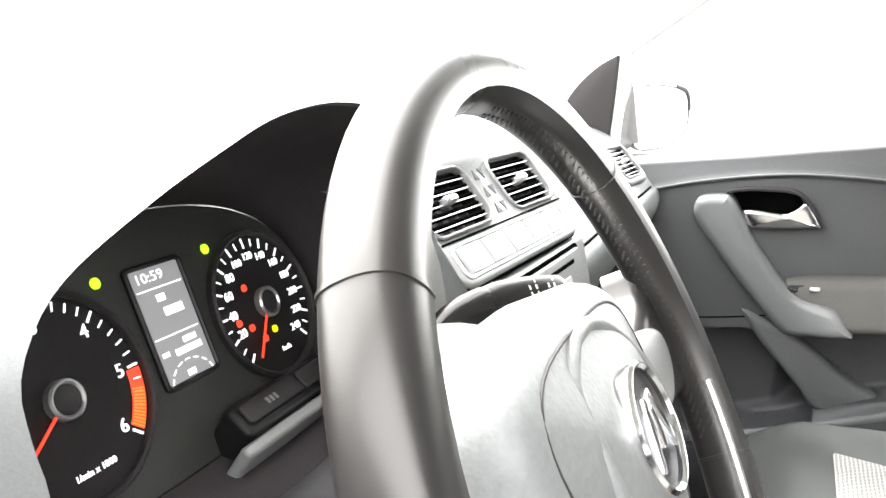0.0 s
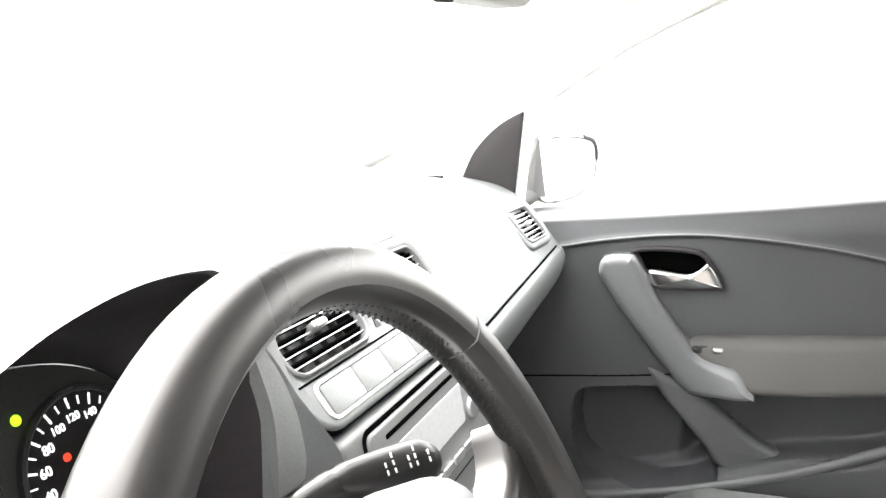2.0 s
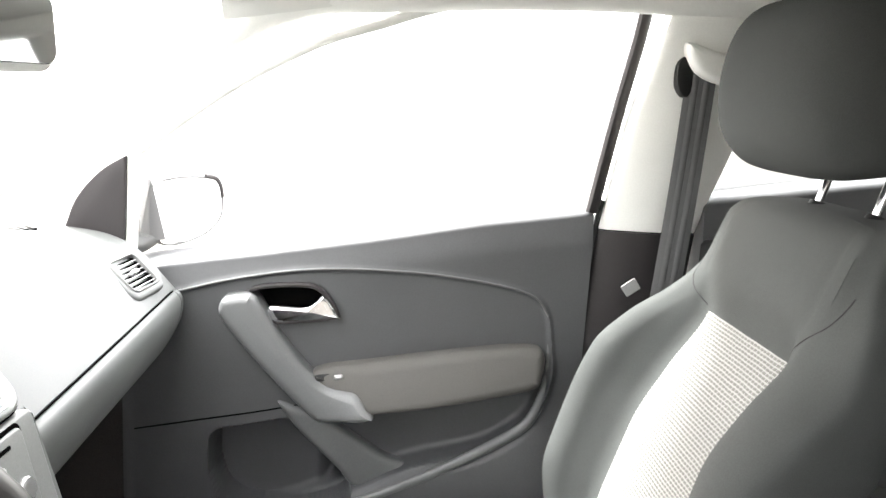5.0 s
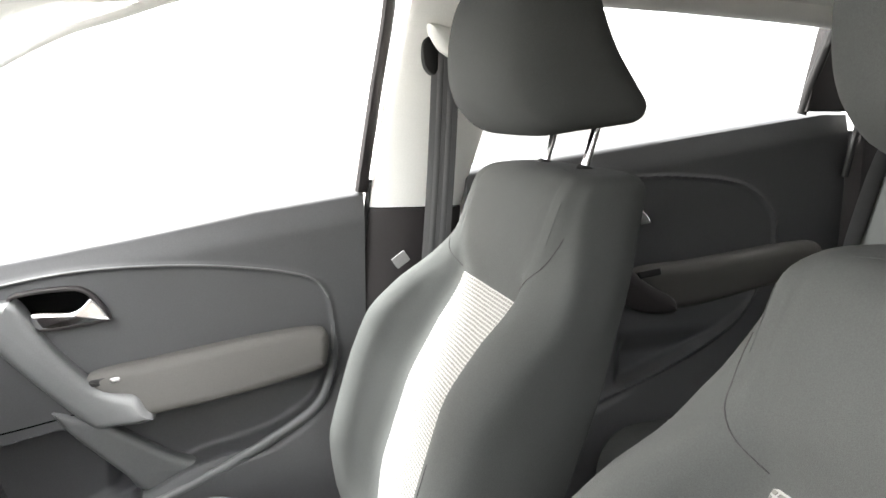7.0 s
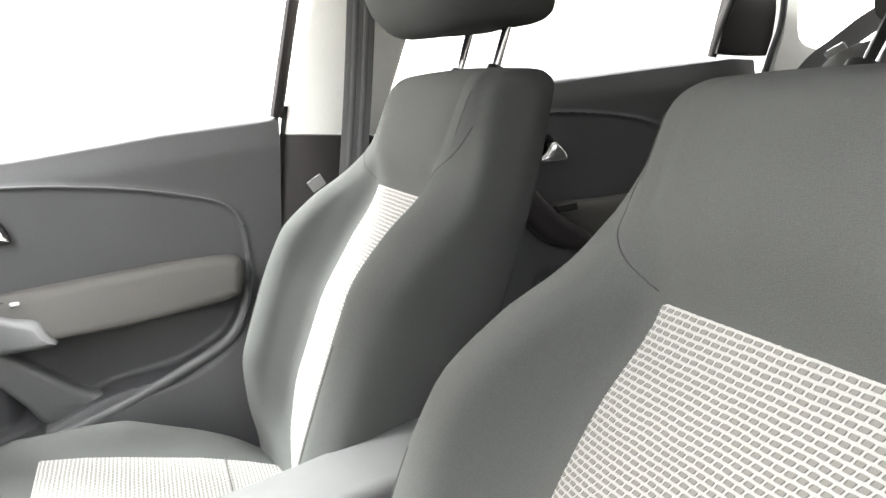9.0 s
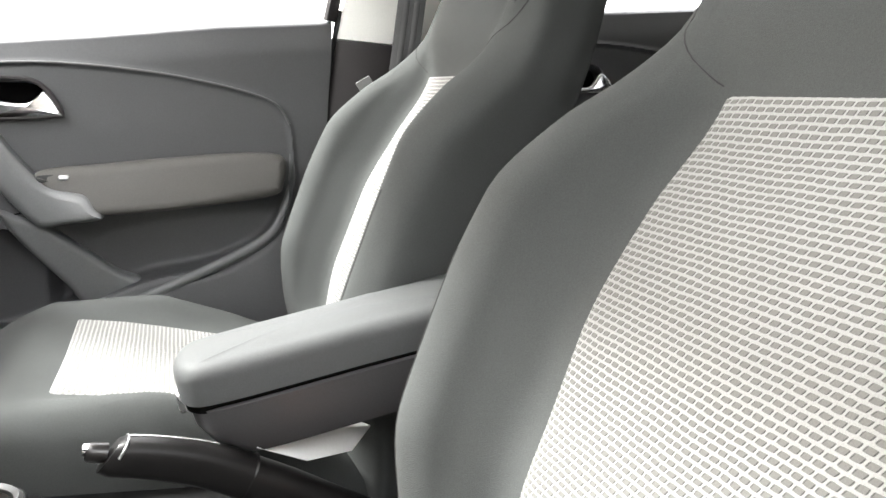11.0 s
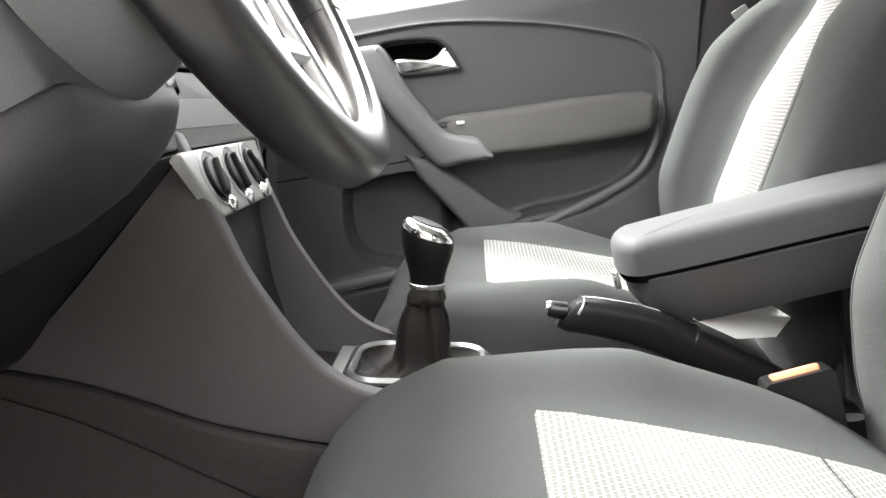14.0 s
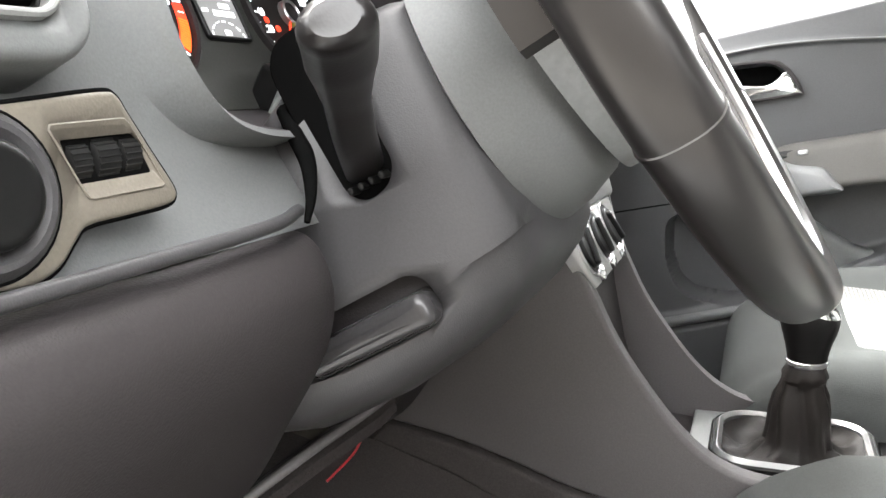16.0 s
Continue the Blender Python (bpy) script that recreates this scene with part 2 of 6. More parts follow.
def loft(rings, closed=True, cap=True):
    """Verts and faces through rings of equal length."""
    n = len(rings[0])
    verts = [v for r in rings for v in r]
    faces = []
    for i in range(len(rings) - 1):
        for j in range(n if closed else n - 1):
            k = (j + 1) % n
            faces.append((i * n + j, i * n + k, (i + 1) * n + k, (i + 1) * n + j))
    if cap and closed:
        faces.append(tuple(range(n)))
        faces.append(tuple(range((len(rings) - 1) * n, len(rings) * n)))
    return verts, faces


def tube(path, radius, n=12, flat=1.0, side=None):
    """A pipe along a path; radius a number or one a point; flat squeezes it along its second axis."""
    p = [Vector(q) for q in path]
    rings = []
    ref = Vector(side) if side else None
    for i, q in enumerate(p):
        d = (p[min(i + 1, len(p) - 1)] - p[max(i - 1, 0)]).normalized()
        a = (ref - d * ref.dot(d)).normalized() if ref else d.orthogonal().normalized()
        if not side:
            ref = a
        b = d.cross(a)
        r = radius[i] if hasattr(radius, "__len__") else radius
        rings.append([q + a * r * math.cos(2 * math.pi * j / n) + b * r * flat * math.sin(2 * math.pi * j / n) for j in range(n)])
    return loft(rings)


def rrect(w, h, r, n=5):
    out = []
    for cx, cy, a0 in ((w / 2 - r, h / 2 - r, 0), (-w / 2 + r, h / 2 - r, 90), (-w / 2 + r, -h / 2 + r, 180), (w / 2 - r, -h / 2 + r, 270)):
        for i in range(n + 1):
            a = radians(a0 + 90 * i / n)
            out.append((cx + r * math.cos(a), cy + r * math.sin(a)))
    return out


def rpoly(pts, r, n=4, fine=0.02):
    """A polygon with rounded corners and points along its long edges."""
    k = len(pts)
    p = [np.array(q, float) for q in pts]
    out = []
    for i in range(k):
        a, b, c = p[i - 1], p[i], p[(i + 1) % k]
        la, lc = np.hypot(*(a - b)), np.hypot(*(c - b))
        ra, rc = min(r, 0.45 * la), min(r, 0.45 * lc)
        s, e = b + (a - b) * ra / la, b + (c - b) * rc / lc
        for j in range(n + 1):
            t = j / n
            out.append((1 - t) ** 2 * s + 2 * t * (1 - t) * b + t * t * e)
        nxt = c + (b - c) * min(r, 0.45 * lc) / lc
        m = int(np.hypot(*(nxt - e)) / fine)
        out += [e + (nxt - e) * j / (m + 1) for j in range(1, m + 1)]
    return [tuple(q) for q in out]


def circle(r, n=28, squash=1.0):
    return [(r * math.cos(2 * math.pi * i / n), squash * r * math.sin(2 * math.pi * i / n)) for i in range(n)]


def inset(outline, d):
    k = len(outline)
    p = [np.array(q, float) for q in outline]
    area = sum(p[i][0] * p[(i + 1) % k][1] - p[(i + 1) % k][0] * p[i][1] for i in range(k))
    s = 1 if area > 0 else -1
    arr = np.array(p)
    edge = np.roll(arr, -1, 0) - np.roll(arr, 1, 0)
    edge /= np.hypot(*edge.T)[:, None] + 1e-9
    nrm = s * np.stack([-edge[:, 1], edge[:, 0]], 1)
    if d > 0:
        # no vertex moves past the middle of the shape
        gap = arr[None] - arr[:, None]
        along = (gap * nrm[:, None]).sum(-1)
        room = np.where(along > 1e-7, (gap**2).sum(-1) / (2 * np.maximum(along, 1e-7)), 9.0).min(1)
        d = np.minimum(d, 0.8 * room)[:, None]
    return list(arr + nrm * d)


def slab(outline, m, low, high, bev=0.003, steps=3, dome=0.0):
    """A plate with the given outline in m's x and y, from low to high along its z, with a rounded upper edge."""
    rings = [[(x, y, low) for x, y in outline], [(x, y, high - bev) for x, y in outline]]
    for i in range(1, steps + 1):
        a = math.pi / 2 * i / steps
        rings.append([(x, y, high - bev + bev * math.sin(a)) for x, y in inset(outline, bev * (1 - math.cos(a)))])
    if dome:
        c = np.mean(np.array(rings[-1]), axis=0)
        last = np.array(rings[-1])
        for f in (0.8, 0.55, 0.28, 0.1):
            rings.append([tuple(c + (q - c) * [f, f, 0] + np.array([0, 0, dome * (1 - f * f)])) for q in last])
    v, f = loft(rings)
    return [m @ Vector(q) for q in v], f


def frame_slab(outer, inner, m, low, high, bev=0.002):
    """A rim between two outlines of equal length."""
    rings = [
        [(x, y, low) for x, y in outer],
        [(x, y, high - bev) for x, y in outer],
        [(x, y, high) for x, y in inset(outer, bev)],
        [(x, y, high) for x, y in inset(inner, -bev)],
        [(x, y, high - bev) for x, y in inner],
        [(x, y, low) for x, y in inner],
        [(x, y, low) for x, y in outer],
    ]
    v, f = loft(rings, cap=False)
    return [m @ Vector(q) for q in v], f


def basis(origin, ax, ay):
    """A frame from an origin, its x axis and roughly its y axis."""
    x = Vector(ax).normalized()
    y = Vector(ay)
    y = (y - x * y.dot(x)).normalized()
    z = x.cross(y)
    m = Matrix((x, y, z)).transposed().to_4x4()
    m.translation = Vector(origin)
    return m


def block(size, m, bev=0.004):
    w, h, d = size
    return slab(rrect(w, h, min(bev * 1.5, w / 2.1, h / 2.1), 3), m, -d / 2, d / 2, min(bev, d / 2.1), 2)


def cut(ob, verts, faces):
    """Take a closed form out of a mesh."""
    tool = made("cutter", verts, faces, M_VOID)
    mod = ob.modifiers.new("cut", "BOOLEAN")
    mod.operation, mod.object, mod.solver = "DIFFERENCE", tool, "EXACT"
    bpy.context.view_layer.update()
    me = bpy.data.meshes.new_from_object(ob.evaluated_get(bpy.context.evaluated_depsgraph_get()))
    ob.modifiers.clear()
    ob.data = me
    bpy.data.objects.remove(tool)
    while len(me.materials) > 1:
        me.materials.pop()
    for poly in me.polygons:
        poly.material_index = 0
    return ob


def lettering(name, text, size, m, mat, parent, depth=0.0004):
    cu = bpy.data.curves.new(name, "FONT")
    cu.body = text
    cu.size = size
    cu.align_x, cu.align_y = "CENTER", "CENTER"
    cu.extrude = depth
    tmp = bpy.data.objects.new(name, cu)
    scene.collection.objects.link(tmp)
    bpy.context.view_layer.update()
    me = bpy.data.meshes.new_from_object(tmp.evaluated_get(bpy.context.evaluated_depsgraph_get()))
    bpy.data.objects.remove(tmp)
    me.transform(m)
    me.materials.clear()
    me.materials.append(mat)
    ob = new(name, me)
    ob.parent = parent
    if parent.type == "EMPTY":
        ob.matrix_parent_inverse = Matrix.Translation(parent.location).inverted()
    return ob


def smooth01(t):
    t = np.clip(t, 0, 1)
    return t * t * (3 - 2 * t)


def ease(x, xs, ys):
    """A value between stations, with no corners at them and no overshoot."""
    x = min(max(x, xs[0]), xs[-1])
    i = min(max(int(np.searchsorted(xs, x)) - 1, 0), len(xs) - 2)
    h = [xs[k + 1] - xs[k] for k in range(len(xs) - 1)]
    g = [(ys[k + 1] - ys[k]) / h[k] for k in range(len(h))]

    def slope(k):
        if k == 0 or k == len(xs) - 1:
            return g[0] if k == 0 else g[-1]
        return 0.0 if g[k - 1] * g[k] <= 0 else 2 * g[k - 1] * g[k] / (g[k - 1] + g[k])

    t = (x - xs[i]) / h[i]
    a, b = slope(i) * h[i], slope(i + 1) * h[i]
    return float((1 + 2 * t) * (1 - t) ** 2 * ys[i] + t * (1 - t) ** 2 * a + t * t * (3 - 2 * t) * ys[i + 1] + t * t * (t - 1) * b)


# ---- ground and car shell ----
def sheet(name, mat, x0, x1, y0, y1, z, label, category):
    ob = made(name, [(x0, y0, z), (x1, y0, z), (x1, y1, z), (x0, y1, z)], [(0, 1, 2, 3)], mat)
    return tagged(ob, label, category, kind="structure")


sheet("ground", M_GROUND, -400, 400, -400, 400, -0.32, "worn grey concrete ground under the parked car", "ground")

floor_pan = made("floor", *loft([[(x, y, z) for x, z in ((-0.74, -0.02), (-0.74, 0.02), (-0.2, 0.0), (-0.13, 0.16), (0.11, 0.16), (0.18, 0.0), (0.74, 0.02), (0.74, -0.02))] for y in (-1.9, -0.4, 0.3, 0.55)]), M_CARPET)
tagged(floor_pan, "black carpeted car floor with a raised centre tunnel", "floor", kind="structure")
bulkhead = made("wall_front", *loft([[(x, 0.5, 0.0), (x, 0.56, 0.0), (x, 0.8, 0.55), (x, 0.8, 0.74), (x, 0.74, 0.74), (x, 0.72, 0.55)] for x in (-0.74, 0.74)]), M_CARPET)
tagged(bulkhead, "black carpeted bulkhead behind the dashboard", "bulkhead", kind="structure")
tail = made("wall_rear", *slab(rrect(1.46, 0.95, 0.05), basis((0, -2.0, 0.44), (1, 0, 0), (0, 0, 1)), -0.02, 0.02), M_CARPET)
tagged(tail, "dark tail panel behind the rear seat", "tail panel", kind="structure")

# unseen wall, added only to hold back light from the open side
blocker_l = made("light_blocker_left", *slab(rrect(14.0, 1.6, 0.02, 2), basis((-2.0, 0.0, 0.48), (0, -1, 0), (0, 0, 1)), -0.1, 0.1, 0.01, 1), M_BLOCKER)
tagged(blocker_l, "unseen plain dark wall added to block light from the left", "wall", kind="structure")

# headliner: one curved shell from the windscreen to the tailgate
rings = []
for y, z, w in ((0.02, 1.155, 0.50), (-0.15, 1.19, 0.53), (-0.5, 1.215, 0.55), (-1.0, 1.215, 0.55), (-1.5, 1.19, 0.54), (-2.0, 1.12, 0.52)):
    prof = [(-w - 0.05, z - 0.055), (-w, z - 0.02), (-0.6 * w, z - 0.002), (0, z), (0.6 * w, z - 0.002), (w, z - 0.02), (w + 0.05, z - 0.055)]
    up = [(x * 1.06, q + 0.03) for x, q in reversed(prof)]
    rings.append([(x, y, q) for x, q in spl(prof, 3)] + [(x, y, q) for x, q in spl(up, 3)])
tagged(made("ceiling", *loft(rings), M_LINER), "pale grey fabric headliner of the car", "headliner", kind="structure")


def pillar(name, path, width, thick, mat, label, side=(0, 1, 0)):
    ob = made(name, *tube(spl(path, 6), width, 14, thick / width, side), mat)
    return tagged(ob, label, "pillar", kind="structure")


for s, tag in ((1, "pillar_a_right"), (-1, "pillar_a_left")):
    pillar(tag, [(s * 0.73, 0.56, 0.76), (s * 0.715, 0.36, 0.88), (s * 0.675, 0.17, 1.01), (s * 0.61, -0.02, 1.12), (s * 0.58, -0.16, 1.165)], 0.032, 0.026, M_TRIM, "pale windscreen pillar trim")
for s, tag in ((1, "roof_rail_right"), (-1, "roof_rail_left")):
    pillar(tag, [(s * 0.595, -0.1, 1.15), (s * 0.6, -0.5, 1.18), (s * 0.6, -1.0, 1.18), (s * 0.595, -1.5, 1.155), (s * 0.57, -1.95, 1.1)], 0.03, 0.03, M_TRIM, "pale roof rail trim", (1, 0, 0))
sill_left = made("sill_left", *loft([[(x, y, z) for x, z in ((-0.78, -0.1), (-0.78, 0.1), (-0.74, 0.13), (-0.69, 0.12), (-0.68, -0.02))] for y in (-2.0, 0.6)]), M_BODY)
tagged(sill_left, "light painted door sill of the open driver door", "sill", kind="structure")
rear_left = made("wall_left_rear", *loft([[(-0.74, y, 0.0), (-0.70, y, 0.0), (-0.69, y, zt), (-0.73, y, zt)] for y, zt in ((-0.82, 0.87), (-1.4, 0.96), (-2.0, 1.02))]), M_DARK)
tagged(rear_left, "dark rear door lining of the driver side", "door lining", kind="structure")
scuttle = made("wall_left_front", *loft([[(-0.74, y, 0.0), (-0.69, y, 0.0), (-0.69, y, 0.74), (-0.74, y, 0.74)] for y in (0.3, 0.8)]), M_DARK)
tagged(scuttle, "dark footwell side lining", "footwell lining", kind="structure")
scuttle2 = made("wall_right_front", *loft([[(0.697, y, 0.0), (0.76, y, 0.0), (0.76, y, 0.74), (0.697, y, 0.74)] for y in (0.209, 0.8)]), M_TUNNEL)
tagged(scuttle2, "dark footwell side lining", "footwell lining", kind="structure")

# centre pillar, passenger side: pale above the belt line, dark below
BP = thing("pillar_b_right", "centre pillar trim, pale above and dark grey below", "pillar", (0.7, -0.62, 0.0), "structure")


def b_face(z):
    """Front and rear edge of the pillar trim in y, and its x."""
    lean = np.interp(z, [0.0, 0.33, 0.54, 0.82, 1.0, 1.17], [-0.48, -0.512, -0.542, -0.574, -0.597, -0.63])
    return lean, lean - np.interp(z, [0, 0.8, 1.17], [0.2, 0.165, 0.2]), np.interp(z, [0, 0.82, 1.17], [0.71, 0.70, 0.6])


def b_part(z0, z1, proud):
    rr = []
    for z in np.linspace(z0, z1, 9):
        a, b, x = b_face(z)
        rr.append([(x + 0.05, a, z), (x + 0.004 - proud, a, z), (x - 0.006 - proud, a - 0.012, z), (x - 0.014 - proud, 0.5 * (a + b), z), (x - 0.006 - proud, b + 0.012, z), (x + 0.004 - proud, b, z), (x + 0.05, b, z)])
    return loft(rr)


left = made("pillar_b_left", *loft([[(-(float(b_face(z)[2])) - 0.05, float(b_face(z)[0]), z), (-(float(b_face(z)[2])), float(b_face(z)[0]), z), (-(float(b_face(z)[2])) + 0.012, float(sum(b_face(z)[:2])) / 2, z), (-(float(b_face(z)[2])), float(b_face(z)[1]), z), (-(float(b_face(z)[2])) - 0.05, float(b_face(z)[1]), z)] for z in np.linspace(0.02, 1.17, 9)]), M_DARK)
tagged(left, "dark centre pillar of the driver side", "pillar", kind="structure")
made("upper_trim", *b_part(0.812, 1.17, 0.0), M_TRIM, BP, "pale upper trim")
made("lower_trim", *b_part(0.02, 0.81, 0.004), M_DARK, BP, "dark grey lower trim")

wind = made("window_1", *loft([[(-0.62, 0.6, 0.80), (-0.63, 0.3, 0.95), (-0.56, 0.02, 1.14)], [(0, 0.72, 0.80), (0, 0.4, 0.97), (0, 0.03, 1.16)], [(0.62, 0.6, 0.80), (0.63, 0.3, 0.95), (0.56, 0.02, 1.14)]], closed=False), M_GLASS)
wind.visible_shadow = False
tagged(wind, "clear raked windscreen glass", "windscreen", kind="structure")


# ---- passenger door ----
def belt_z(y):
    return np.interp(y, [-1.5, -0.56, -0.37, -0.19, 0.0, 0.14, 0.3], [0.985, 0.846, 0.817, 0.782, 0.750, 0.728, 0.70])


def inside(poly, y, z):
    """Signed distance to a closed outline, positive inside."""
    p = np.array(poly, float)
    q = np.roll(p, -1, 0)
    d = np.full(y.shape, 9.0)
    hit = np.zeros(y.shape, bool)
    for (a0, a1), (b0, b1) in zip(p, q):
        e0, e1 = b0 - a0, b1 - a1
        t = np.clip(((y - a0) * e0 + (z - a1) * e1) / (e0 * e0 + e1 * e1 + 1e-12), 0, 1)
        d = np.minimum(d, np.hypot(y - a0 - t * e0, z - a1 - t * e1))
        if a1 != b1:
            hit ^= ((a1 > z) != (b1 > z)) & (y < e0 * (z - a1) / e1 + a0)
    return np.where(hit, d, -d)


GROOVE = [(0.21, 0.655), (0.123, 0.678), (0.04, 0.701), (-0.052, 0.719), (-0.13, 0.727), (-0.235, 0.728), (-0.33, 0.722), (-0.425, 0.708), (-0.474, 0.691), (-0.497, 0.66), (-0.505, 0.615)]
LIP = [(-0.51, 0.57), (-0.5, 0.521), (-0.47, 0.464), (-0.39, 0.415), (-0.271, 0.384), (-0.179, 0.338), (-0.08, 0.29), (0.05, 0.25), (0.2, 0.22)]
POCKET = [(0.066, 0.418), (0.056, 0.434), (0.035, 0.441), (-0.037, 0.456), (-0.066, 0.458), (-0.08, 0.443), (-0.11, 0.411), (-0.15, 0.37), (-0.175, 0.335), (-0.16, 0.312), (-0.09, 0.285), (0.0, 0.285), (0.043, 0.305), (0.062, 0.345), (0.068, 0.385)]
NOOK = [(0.0, 0.682), (-0.085, 0.695), (-0.112, 0.685), (-0.135, 0.652), (-0.128, 0.648), (-0.04, 0.640), (-0.015, 0.655)]


def door_panel(groove, lip, pocket, nook, y0, y1, zlow, xbase=0.70, well=-0.11):
    ny, nz = 250, 240
    ys = np.linspace(y0, y1, ny)
    verts = []
    Y = np.repeat(ys[:, None], nz, 1)
    top = belt_z(Y)
    Z = zlow + (top - zlow) * np.linspace(0, 1, nz)[None, :]
    X = np.full(Y.shape, xbase)
    X -= 0.012 * smooth01((top - Z) / 0.06)
    X += 0.03 * np.clip(1 - (top - Z) / 0.012, 0, 1) ** 2
    field = inside([tuple(q) for q in spl(groove, 4)] + [tuple(q) for q in spl(lip, 4)], Y, Z)
    X += (0.004 + 0.026 * smooth01((0.56 - Z) / 0.06) * smooth01((well - Y) / 0.03)) * smooth01((field + 0.004) / 0.012)
    on_lip = smooth01((0.6 - Z) / 0.05)
    X -= (0.0045 + 0.0085 * on_lip) * np.exp(-((field / (0.0035 + 0.0045 * on_lip)) ** 2))
    X += 0.075 * smooth01((inside([tuple(q) for q in spl(pocket, 4, True)], Y, Z) + 0.002) / 0.008)
    if nook:
        X += 0.04 * smooth01((inside([tuple(q) for q in spl(nook, 4, True)], Y, Z) + 0.002) / 0.006)
    X -= 0.03 * smooth01((0.52 - Z) / 0.2) * smooth01((-field) / 0.02)
    verts = [(X[i, j], Y[i, j], Z[i, j]) for i in range(ny) for j in range(nz)]
    faces = [(i * nz + j, i * nz + j + 1, (i + 1) * nz + j + 1, (i + 1) * nz + j) for i in range(ny - 1) for j in range(nz - 1)]
    n0 = len(verts)
    edge = [i * nz for i in range(ny)] + [(ny - 1) * nz + j for j in range(1, nz)] + [i * nz + nz - 1 for i in range(ny - 2, -1, -1)] + [j for j in range(nz - 2, 0, -1)]
    verts += [(xbase + 0.1, verts[e][1], verts[e][2]) for e in edge]
    k = len(edge)
    faces += [(edge[i], edge[(i + 1) % k], n0 + (i + 1) % k, n0 + i) for i in range(k)]
    faces.append(tuple(range(n0, n0 + k)))
    return verts, faces


def on_door(x):
    """A frame whose x runs to the rear along the door, y up, z into the cabin."""
    return basis((x, 0, 0), (0, -1, 0), (0, 0, 1))


def side_outline(pts, n=5):
    return [(-q[0], q[1]) for q in spl(pts, n, True)]


door = thing("door_1", "closed passenger door with dark grey moulded lining", "car door", (0.7, -0.18, 0.1), "structure")
ARM_OUT = [(-0.108, 0.556), (-0.208, 0.575), (-0.30, 0.590), (-0.398, 0.604), (-0.47, 0.609), (-0.492, 0.597), (-0.49, 0.56), (-0.475, 0.54), (-0.40, 0.524), (-0.30, 0.508), (-0.20, 0.497), (-0.15, 0.493), (-0.12, 0.52)]


def shelved(verts, faces):
    """The armrest and the foot of the handle swell into the cabin towards their lower edge."""
    out = []
    for x, y, z in verts:
        top = float(np.interp(y, [-0.49, -0.398, -0.2, -0.1], [0.608, 0.604, 0.574, 0.55]))
        swell = float(smooth01((-y - 0.10) / 0.09)) * min(1.0, max(0.0, (top - z) / 0.075)) * (1 - 0.55 * float(smooth01((-y - 0.2) / 0.29)))
        out.append((x - 0.042 * swell * min(1.0, max(0.0, (0.71 - x) / 0.04)), y, z))
    return out, faces


made("armrest", *shelved(*slab(side_outline(ARM_OUT), on_door(0.71), 0, 0.05, 0.016, 5)), M_ARM, door, "brownish grey padded armrest")
PULL_OUT = [(0.047, 0.662), (0.043, 0.642), (0.02, 0.612), (-0.014, 0.572), (-0.06, 0.522), (-0.104, 0.478), (-0.125, 0.472), (-0.16, 0.483), (-0.207, 0.493), (-0.198, 0.508), (-0.182, 0.526), (-0.163, 0.53), (-0.138, 0.533), (-0.115, 0.544), (-0.08, 0.58), (-0.048, 0.62), (-0.032, 0.645), (-0.016, 0.672), (-0.006, 0.682), (0.004, 0.684), (0.037, 0.678)]
made("pull_handle", *shelved(*slab(side_outline(PULL_OUT), on_door(0.708), 0, 0.056, 0.014, 6)), M_PULL, door, "smooth grey diagonal pull handle")
STRUT = [(-0.045, 0.495), (-0.10, 0.478), (-0.122, 0.468), (-0.173, 0.434), (-0.228, 0.398), (-0.275, 0.378), (-0.24, 0.345), (-0.18, 0.34), (-0.15, 0.372), (-0.11, 0.412), (-0.072, 0.452)]
made("handle_strut", *slab(side_outline(STRUT), on_door(0.712), 0, 0.026, 0.012, 5), M_PULL, door, "smooth grey strut running down from the handle")
made("lining_joint", *tube([(0.6925, float(q[0]), float(q[1])) for q in spl([(0.2, 0.435), (0.153, 0.443), (0.08, 0.456), (0.0, 0.47), (-0.06, 0.482), (-0.085, 0.488)], 5)], 0.0016, 8), M_VOID, door)
made("lining", *door_panel(GROOVE, LIP, POCKET, NOOK, -0.562, 0.205, 0.1, 0.70), M_DOOR, door)
# lip is paler than the lining: its highlight is put into the colour
made("pocket_lip", *tube(spl([(0.697, -0.507, 0.62), (0.692, -0.51, 0.57), (0.688, -0.5, 0.521), (0.682, -0.47, 0.464), (0.674, -0.39, 0.415), (0.668, -0.30, 0.37), (0.664, -0.20, 0.328), (0.661, -0.1, 0.292), (0.66, 0.0, 0.264), (0.66, 0.1, 0.24)], 6), 0.0095, 12, 0.75, (0, 0.4, 1)), M_PULL, door, "smooth rounded pocket lip")
# thin pale tube draws the highlight along the groove edge
made("groove_highlight", *tube([(0.6855, float(q[0]), float(q[1])) for q in spl(GROOVE[:-1], 5)], 0.002, 8), M_PULL, door)
BEZ = side_outline([(0.0, 0.69), (-0.085, 0.702), (-0.12, 0.69), (-0.145, 0.652), (-0.135, 0.642), (-0.05, 0.632), (-0.02, 0.645)])
made("handle_bezel", *frame_slab(BEZ, inset(BEZ, 0.007), on_door(0.69), 0, 0.012), M_DARK, door)
LEVER = side_outline([(-0.03, 0.661), (-0.085, 0.661), (-0.104, 0.669), (-0.116, 0.682), (-0.125, 0.679), (-0.144, 0.652), (-0.138, 0.642), (-0.06, 0.632), (-0.035, 0.634)])
made("release_lever", *slab(LEVER, on_door(0.70), 0, 0.022, 0.006, 3, 0.003), M_CHROME, door, "polished chrome release lever")
# near-black plate paints the shade inside the handle nook
made("nook_shade", *slab(inset(BEZ, 0.0), on_door(0.727), 0, 0.003), M_VOID, door)
